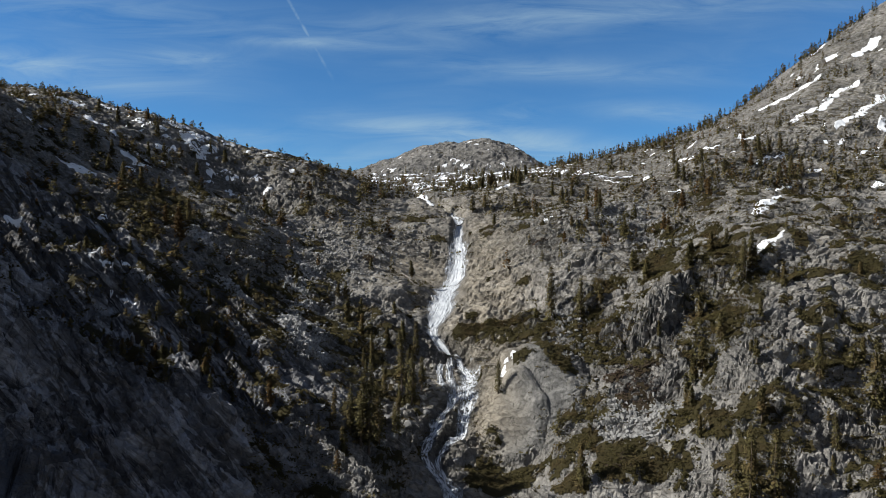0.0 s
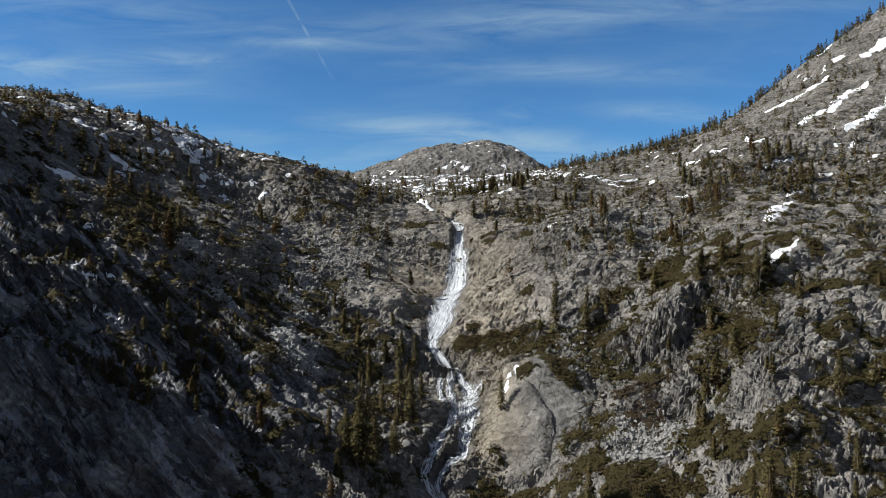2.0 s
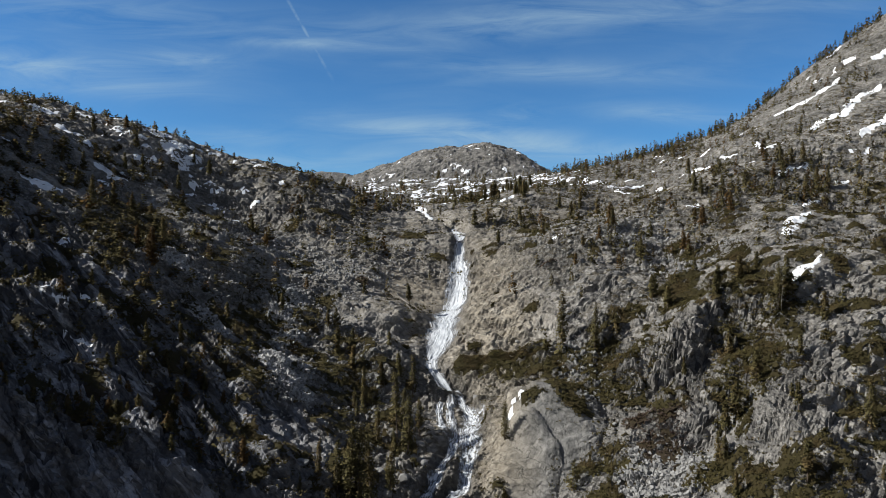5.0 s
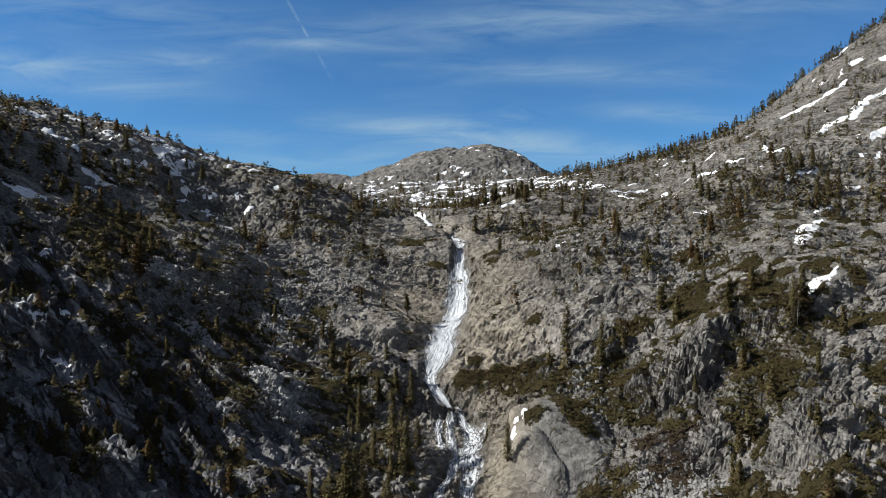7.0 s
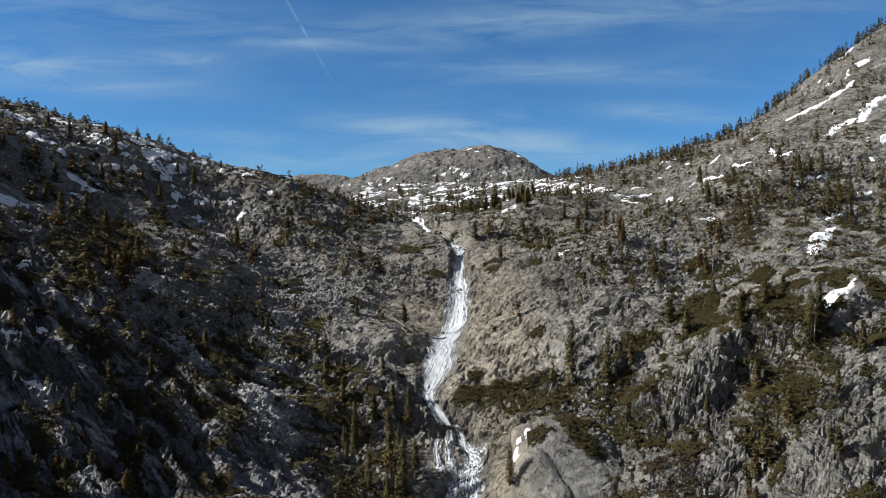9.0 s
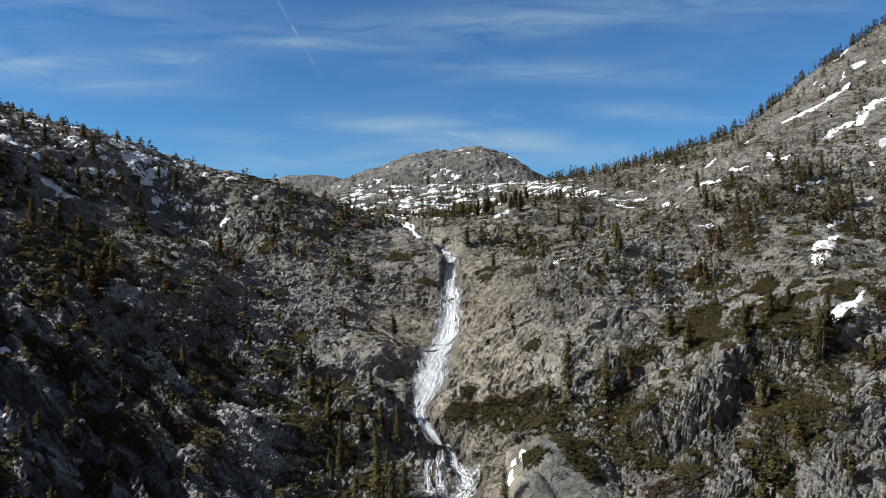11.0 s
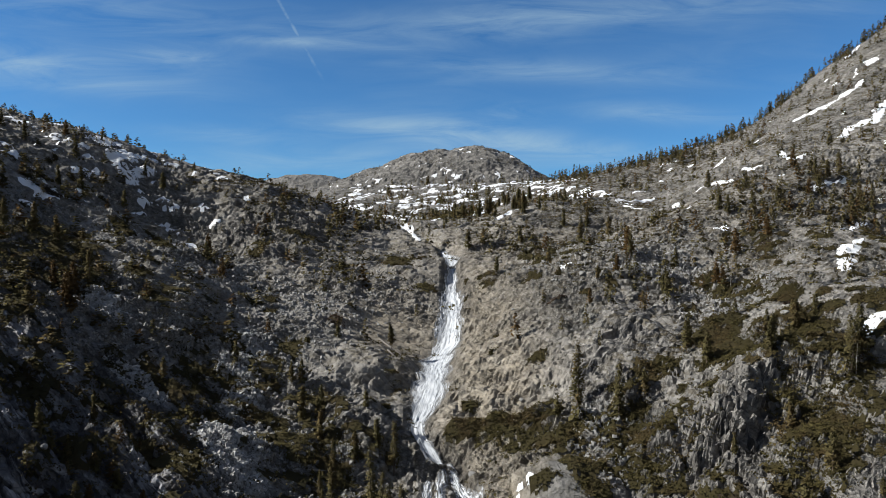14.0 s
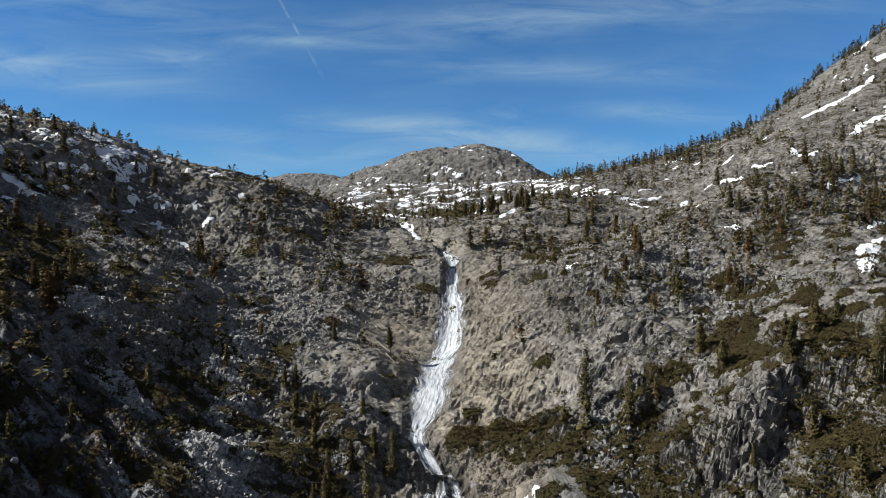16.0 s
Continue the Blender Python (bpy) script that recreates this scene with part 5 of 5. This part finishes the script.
for template in ALL_PINES + TALL + [SNAG]:
    for ob in (*template.children_recursive, template):
        bpy.data.objects.remove(ob)


def shrub_stuff():
    rng = np.random.default_rng(99)
    forms = [dome(rng, 14, 0.5) for _ in range(6)]

    def rule(x, y):
        if abs(x - 3) < 9 and y < 440 or math.hypot(x - 43, y - 283) < 14 or math.hypot(x - 28, y - 270) < 10 or on_talus(x, y):
            return 0.0 if dice.random() < 0.85 else 0.3
        cover = 1.3 * clump_noise(x, y, 401, 26) + (0.32 if x < 30 else 0.20 if x > 265 and y > 470 else 0.30 if y > 330 else 0.45)
        return max(0.02, 0.75 * cover)

    points, quads, outs, n = [], [], [], 0
    for x, y in scatter(13500, 45000, rule, 29):
        pts, q, out = forms[rng.integers(6)]
        r = (0.6 + 2.2 * rng.random() ** 2) * (1.0 if y < 400 else 1.5)
        turn = rng.uniform(0, 6.283)
        c, s = math.cos(turn), math.sin(turn)
        points.append(np.column_stack(((pts[:, 0] * c - pts[:, 1] * s) * r * 1.5 + x, (pts[:, 0] * s + pts[:, 1] * c) * r + y, pts[:, 2] * r * 1.3 + foot(x, y) - 0.1)))
        outs.append(np.column_stack((out[:, 0] * c - out[:, 1] * s, out[:, 0] * s + out[:, 1] * c, out[:, 2])))
        quads.append(q + n)
        n += len(pts)
    me = mesh_object("scrub", np.concatenate(points), np.concatenate(quads), SHRUB, False, np.concatenate(outs))
    tagged(new("scrub", me), "countless small olive-green and brown shrubs between the rocks", "scrub", kind="stuff")


shrub_stuff()


# ---- snow ----
def snow_streak(points, seed, fat=1.2):
    """A thin, ragged strip of old snow that lies along a hollow of the slope: x, y and half width at points of its line."""
    p = path_points(points, 0.8)
    side = np.gradient(p[:, :2], axis=0)
    side = np.column_stack((side[:, 1], -side[:, 0])) / np.hypot(*side.T)[:, None]
    cols = np.linspace(-1.5, 1.5, 13)
    ends = np.sqrt(np.clip(np.minimum(p[:, 3] + 0.4, p[-1, 3] - p[:, 3] + 0.4) / (1.5 * p[:, 2].max()), 0.05, 1))
    wide = fat * p[:, 2] * ends
    px, py = p[:, :1] + side[:, :1] * cols * wide[:, None], p[:, 1:2] + side[:, 1:] * cols * wide[:, None]
    r = np.abs(cols) + 0.40 * rough_noise(px / 2.2, py / 2.2, seed, 4, 0.6) + 0.25 * rough_noise(px / 7, py / 7, seed + 9, 2)
    h = feet(px, py)
    for _ in range(1):
        h[1:-1, 1:-1] = np.maximum(h[1:-1, 1:-1] - 0.10, (h[:-2, 1:-1] + h[2:, 1:-1] + h[1:-1, :-2] + h[1:-1, 2:]) / 4)
    z = h + np.clip((0.95 - r) * 1.4, -0.8, 0.32) * (1 + max(0.0, p[0, 1] - 320) / 300)
    keep = (r[:-1, :-1] < 1.12) | (r[1:, 1:] < 1.12)
    if not keep.any():
        return
    used_points, quads = np.unique(grid_quads(*px.shape)[keep.ravel()], return_inverse=True)
    me = mesh_object("snow_patch", np.column_stack((px.ravel(), py.ravel(), z.ravel()))[used_points], quads.reshape(-1, 4), SNOW, True)
    tagged(new("snow_patch", me), "streak of old white snow lying on the rocky slope", "snow", "snow patches")


def snow_field(name, x0, x1, y0, y1, step, cover, size, seed, label):
    """Snow that has melted back to many scraps over a wide stretch: one broken sheet."""
    u, v = np.meshgrid(np.arange(x0, x1, step), np.arange(y0, y1, step * 1.3), indexing="ij")
    u, v = u + 0.4 * step * np.sin(v), v + 0.4 * step * np.sin(u * 1.7)
    mask = rough_noise(u / size, v / (size * 0.7), seed, 4, 0.6) + cover
    h = feet(u, v)
    h[1:-1, 1:-1] = np.maximum(h[1:-1, 1:-1], (h[:-2, 1:-1] + h[2:, 1:-1] + h[1:-1, :-2] + h[1:-1, 2:]) / 4)
    z = h + np.clip(mask * 2.5, -1.0, 0.7)
    keep = (mask[:-1, :-1] > 0) | (mask[1:, 1:] > 0)
    used_points, quads = np.unique(grid_quads(*u.shape)[keep.ravel()], return_inverse=True)
    points = np.column_stack((u.ravel(), v.ravel(), z.ravel()))[used_points]
    tagged(new(name, mesh_object(name, points, quads.reshape(-1, 4), SNOW, True)), label, "snow", kind="stuff")


snow_field("basin_snow", -130, 150, 590, 1035, 3.0, -0.30, 15, 701, "broken sheet of old snow over the basin floor")
snow_field("dome_snow", -160, 180, 1045, 1205, 2.6, -1.0, 12, 731, "scraps of old snow on the far dome")
snow_field("ridge_snow", -330, -110, 400, 520, 1.8, -0.72, 7, 711, "scraps of old snow along the ridge crest")
snow_field("slope_snow", 150, 470, 430, 720, 2.6, -1.22, 12, 721, "scraps of old snow among trees on the upper slope")

PEAK_SNOW = (
    ((302.0, 637.5, 1.6), (326.8, 630.0, 2.1), (343.7, 631.5, 2.1), (369.2, 648.0, 1.7)),
    ((401.3, 726.0, 1.8), (422.7, 736.5, 1.9)),
    ((385.4, 673.5, 2.3), (394.5, 667.5, 2.3)),
    ((277.0, 533.0, 1.8), (303.9, 554.0, 3.3), (314.1, 555.5, 2.8), (342.9, 584.5, 3.0), (371.3, 592.5, 2.0)),
    ((289.3, 491.0, 1.7), (308.2, 503.5, 3.4), (334.1, 527.5, 3.1), (372.0, 561.0, 3.8)),
    ((399.3, 649.5, 2.8), (421.7, 657.0, 3.3), (433.9, 658.5, 2.8)),
    ((278.1, 448.0, 1.1), (308.7, 471.5, 1.2)),
    ((337.3, 512.0, 1.7), (319.7, 484.0, 2.1)),
    ((253.5, 395.0, 1.7), (263.6, 397.5, 2.0)))
SLOPE_SNOW = (
    ((241.1, 439.5, 0.9), (252.1, 442.5, 0.8)),
    ((225.3, 497.0, 1.3), (232.0, 496.0, 1.3)),
    ((199.8, 505.0, 1.3), (209.3, 502.0, 1.3)),
    ((128.2, 547.0, 1.2), (134.0, 524.5, 1.3)),
    ((157.8, 607.5, 1.0), (169.6, 609.0, 1.0)),
    ((147.4, 490.5, 1.2), (152.6, 491.0, 1.3)),
    ((189.6, 373.5, 1.3), (177.8, 363.5, 2.5), (164.8, 346.0, 2.4), (155.3, 332.0, 1.1)),
    ((31.8, 290, 1.9), (29.2, 290.3, 1.3)),
    ((27.6, 291, 1.2), (26.4, 288.5, 1.1), (25.0, 285.5, 1.1)),
    ((58.6, 388.5, 0.7), (64.1, 387.0, 0.9)),
    ((154.6, 301.5, 1.2), (147.0, 298.0, 2.2), (142.0, 295.5, 2.0), (137.4, 291.0, 1.2)))
WALL_SNOW = (
    ((-193.1, 331.5, 1.1), (-186.0, 330.0, 2.0), (-180.1, 334.5, 1.7), (-175.1, 337.0, 0.9)),
    ((-225.0, 351.5, 0.9), (-216.1, 351.5, 0.9), (-209.5, 355.5, 0.6)),
    ((-162.7, 246.0, 1.0), (-158.6, 251.0, 0.6)),
    ((-152.1, 287.0, 1.0), (-153.3, 301.5, 1.3)),
    ((-149.3, 296.0, 1.0), (-145.5, 294.5, 0.8)),
    ((-131.6, 246.5, 0.4), (-126.4, 248.5, 0.6), (-123.9, 252.0, 0.6)),
    ((-126.3, 261.5, 0.9), (-123.7, 264.0, 0.9)),
    ((-121.0, 242.0, 0.6), (-115.6, 243.5, 0.6), (-110.9, 241.0, 0.4)),
    ((-189.9, 393.0, 0.7), (-181.8, 393.5, 0.7), (-173.7, 398.0, 0.7)))
CREST_SNOW = (
    ((-238.7, 368.0, 1.6), (-230.6, 367.5, 1.2)),
    ((-260.2, 448.0, 1.5), (-244.1, 433.0, 1.8), (-236.5, 436.0, 2.2)),
    ((-223.4, 415.0, 1.4), (-211.0, 408.0, 1.7)),
    ((-205.2, 401.5, 1.4), (-203.8, 414.5, 1.1)),
    ((-227.6, 447.5, 1.1), (-220.0, 451.5, 1.5)),
    ((-165.7, 444.5, 1.1), (-156.5, 462.0, 1.2)))
RIDGE_SNOW = (
    ((-192.7, 455.3, 1.8), (-187.4, 456.8, 2.4), (-180.9, 474.7, 1.6)),
    ((-177.9, 448.6, 1.2), (-172.3, 450.6, 2.1), (-166.7, 464.5, 1.2), (-162.7, 480.4, 1.6)),
    ((-168.9, 443.5, 0.9), (-157.4, 457.3, 1.2)),
    ((-180.0, 431.7, 0.8), (-174.6, 437.6, 0.9)),
    ((-197.9, 443.4, 1.2), (-193.8, 446.4, 1.2)),
    ((-228.7, 480.3, 1.3), (-212.3, 468.6, 1.3)),
    ((-224.7, 445.8, 1.5), (-225.8, 455.3, 1.2)),
    ((-190.3, 392.3, 1.0), (-185.7, 395.7, 1.3), (-179.8, 394.1, 1.0), (-174.5, 397.1, 0.8)),
    ((-179.6, 375.6, 0.7), (-174.6, 378.6, 0.7)),
    ((-105.9, 460.1, 0.9), (-103.9, 463.6, 1.9)))
BASIN_SNOW = (
    ((37.4, 481.1, 1.3), (48.8, 508.5, 2.1), (61.8, 533.8, 1.5)),
    ((28.9, 556.8, 1.6), (40.4, 553.1, 1.2)),
    ((0.0, 505.0, 1.6), (8.0, 540.0, 2.0)),
    ((-26.0, 560.0, 3.2), (-20.0, 535.0, 3.0), (-16.6, 521.4, 2.0)),
    ((-20.7, 515.5, 1.5), (-12.2, 490.0, 1.3)),
    ((-13.5, 472.0, 1.2), (-6.8, 463.0, 1.0)))
TREELINE_SNOW = (
    ((129.5, 546.9, 1.5), (160.2, 561.0, 1.6)),
    ((127.7, 524.9, 0.9), (136.6, 512.8, 1.1)),
    ((138.8, 412.7, 0.8), (147.9, 413.6, 1.1)),
    ((179.3, 508.2, 1.1), (185.7, 490.1, 1.0)),
    ((197.7, 506.0, 1.4), (208.9, 500.3, 2.1)),
    ((235.9, 529.4, 1.5), (225.1, 498.1, 1.7), (235.9, 499.9, 1.4)),
    ((214.9, 452.2, 0.9), (238.7, 460.4, 0.9)),
    ((187.4, 385.6, 1.0), (212.5, 405.7, 1.3)),
    ((214.0, 585.0, 1.6), (224.0, 588.0, 1.6)),
    ((141.9, 468.0, 1.0), (152.6, 472.6, 1.6)),
    ((170.0, 522.0, 1.2), (180.0, 518.0, 1.2)))
for k, streak in enumerate(PEAK_SNOW + SLOPE_SNOW + WALL_SNOW + BASIN_SNOW + TREELINE_SNOW):
    snow_streak(streak, 500 + k)
for k, streak in enumerate(CREST_SNOW + RIDGE_SNOW):
    snow_streak(streak, 600 + k, 2.0)


# ---- loose rock ----
def rock_form(rng):
    """A broken block of about unit size: a cube with its corners knocked off unevenly."""
    pts = np.array([(x, y, z) for x in (-1, 1) for y in (-1, 1) for z in (-1, 1)], float) * 0.5
    pts = pts * rng.uniform(0.6, 1.15, (8, 1)) + rng.normal(0, 0.09, (8, 3))
    quads = np.array([(0, 1, 3, 2), (4, 6, 7, 5), (0, 4, 5, 1), (2, 3, 7, 6), (0, 2, 6, 4), (1, 5, 7, 3)])
    return pts * (1.25, 1.0, 0.75), quads


def spin(rng):
    return np.array(Euler(rng.uniform(0, 6.28, 3)).to_matrix())


def talus(count, fields, seed, name, label, mat):
    """Broken blocks strewn over fields of the slope, and the shapes of the blocks."""
    rng = np.random.default_rng(seed)
    forms = [rock_form(rng) for _ in range(12)]
    points, quads, n = [], [], 0
    for cx, cy, rx, ry, share in fields:
        for _ in range(int(count * share)):
            a, r = rng.uniform(0, 6.283), math.sqrt(rng.random())
            x, y = cx + rx * r * math.cos(a) * rng.uniform(0.7, 1.2), cy + ry * r * math.sin(a) * rng.uniform(0.7, 1.2)
            size = 0.40 + 0.95 * rng.random() ** 3
            pts, q = forms[rng.integers(12)]
            points.append(pts @ spin(rng).T * size + (x, y, foot(x, y) + 0.08 * size))
            quads.append(q + n)
            n += 8
    me = mesh_object(name, np.concatenate(points), np.concatenate(quads), mat)
    return tagged(new(name, me), label, "talus", kind="stuff"), forms


FIELD, BLOCKS = talus(14000, ((76, 258, 17, 11, 0.15), (58, 305, 11, 15, 0.06), (-57, 286, 9, 14, 0.05), (-66, 318, 8, 16, 0.10), (-74, 345, 14, 14, 0.06), (-40, 303, 25, 18, 0.06), (-70, 360, 34, 40, 0.16), (-100, 330, 20, 25, 0.05), (-130, 345, 45, 50, 0.10), (-120, 405, 40, 40, 0.08), (-165, 430, 45, 45, 0.06), (90, 400, 50, 35, 0.10), (-45, 410, 40, 40, 0.08), (120, 352, 22, 14, 0.08), (105, 380, 20, 14, 0.05), (-70, 280, 20, 14, 0.05)),
      7, "talus_field", "pale grey talus of broken granite blocks below the cliffs", TALUS)
talus(14000, tuple((*tongue, 0.0012 * tongue[2] * tongue[3]) for tongue in TALUS_TONGUES if tongue[1] < 350), 8, "talus_tongue", "pale grey bare talus in tongues between dark thickets", PALE_TALUS)
SHAPES = [mesh_object("talus_block", *form, TALUS) for form in BLOCKS[:8]]
for _ in range(260):
    angle, far_out, size = dice.uniform(0, 6.283), math.sqrt(dice.random()), dice.uniform(0.7, 1.3)
    x, y = 76 + 17 * far_out * math.cos(angle), 258 + 11 * far_out * math.sin(angle)
    block = part("talus_block", dice.choice(SHAPES), FIELD)
    block.matrix_basis = Matrix.LocRotScale((x, y, foot(x, y) + 0.2 * size), Euler((dice.uniform(0, 6.28), dice.uniform(0, 6.28), dice.uniform(0, 6.28))), (size, size, size))


def boulder_form(seed):
    """A weathered boulder about one unit across: a rough ball with flat broken faces."""
    rng = np.random.default_rng(seed)
    bm = bmesh.new()
    bmesh.ops.create_icosphere(bm, subdivisions=2, radius=0.5)
    faces = [(Vector(rng.normal(0, 1, 3)).normalized(), rng.uniform(0.26, 0.42)) for _ in range(9)]
    for v in bm.verts:
        for way, cut in faces:
            over = v.co.dot(way) - cut
            if over > 0:
                v.co -= way * over
        v.co *= 1 + 0.05 * noise.noise(v.co * 5 + Vector((seed, 0, 0)))
        v.co.z *= 0.8
    me = bpy.data.meshes.new("boulder")
    bm.to_mesh(me)
    bm.free()
    me.materials.append(BOULDER)
    return me


BOULDERS = [boulder_form(k) for k in range(6)]
# beside the stream, below the cliffs, and on the open slopes: x, y, size
STREAM_BOULDERS = ((13.7, 311.3, 3.2), (3.1, 309.2, 2.7), (15.6, 297.6, 3.3), (6.4, 305.7, 2.4), (9.2, 286.6, 2.9), (1, 290.5, 3.5), (13.3, 283.4, 3.1),
    (5.1, 280.3, 2), (-2, 274.9, 3), (3, 268.5, 2.4), (-7, 270.7, 3.6), (0, 259.4, 2.6), (-9, 261.1, 3), (-2, 254.5, 2.2), (5, 255.7, 3.2),
    (-7.9, 249.3, 2.8), (5, 246.9, 2.6), (-13.9, 260.7, 5), (-18.7, 253, 4.1), (-16.1, 269.8, 3.4), (-21.6, 260, 2.9))
for x, y, size in STREAM_BOULDERS + tuple((dice.uniform(-110, -20), dice.uniform(240, 400), dice.uniform(1.6, 3.2)) for _ in range(40)) \
        + tuple((dice.uniform(25, 160), dice.uniform(235, 420), dice.uniform(1.6, 3.2)) for _ in range(35)):
    ob = tagged(new("boulder", dice.choice(BOULDERS)), "grey weathered granite boulder lying on the slope", "boulder", "boulders")
    ob.matrix_basis = Matrix.LocRotScale((x, y, foot(x, y) + 0.15 * size), Euler((dice.uniform(-0.4, 0.4), dice.uniform(-0.4, 0.4), dice.uniform(0, 6.28))),
                                         (size * dice.uniform(0.9, 1.4), size, size * dice.uniform(0.8, 1.1)))


def fallen_log(x, y, x2, y2, thick):
    """A bleached trunk that lies from one place to another, with a few broken stubs."""
    a, b = Vector((x, y, foot(x, y) + thick)), Vector((x2, y2, foot(x2, y2) + thick))
    pts, quads = trunk(np.random.default_rng(int(x * 7 + y)), thick / (b - a).length, 1.0, True)
    ob = tagged(new("fallen_log", mesh_object("fallen_log", pts, quads, DEADWOOD)), "bleached fallen pine trunk lying across the rock", "log", "fallen logs")
    way = (b - a)
    ob.matrix_basis = Matrix.Translation(a) @ way.to_track_quat("Z", "Y").to_matrix().to_4x4() @ Matrix.Scale(way.length, 4)


for log in ((-22, 372, -12, 362, 0.35), (-18, 360, -9, 352, 0.3), (-30, 392, -22, 400, 0.3), (58, 420, 66, 428, 0.3), (-40, 300, -30, 306, 0.35)):
    fallen_log(*log)
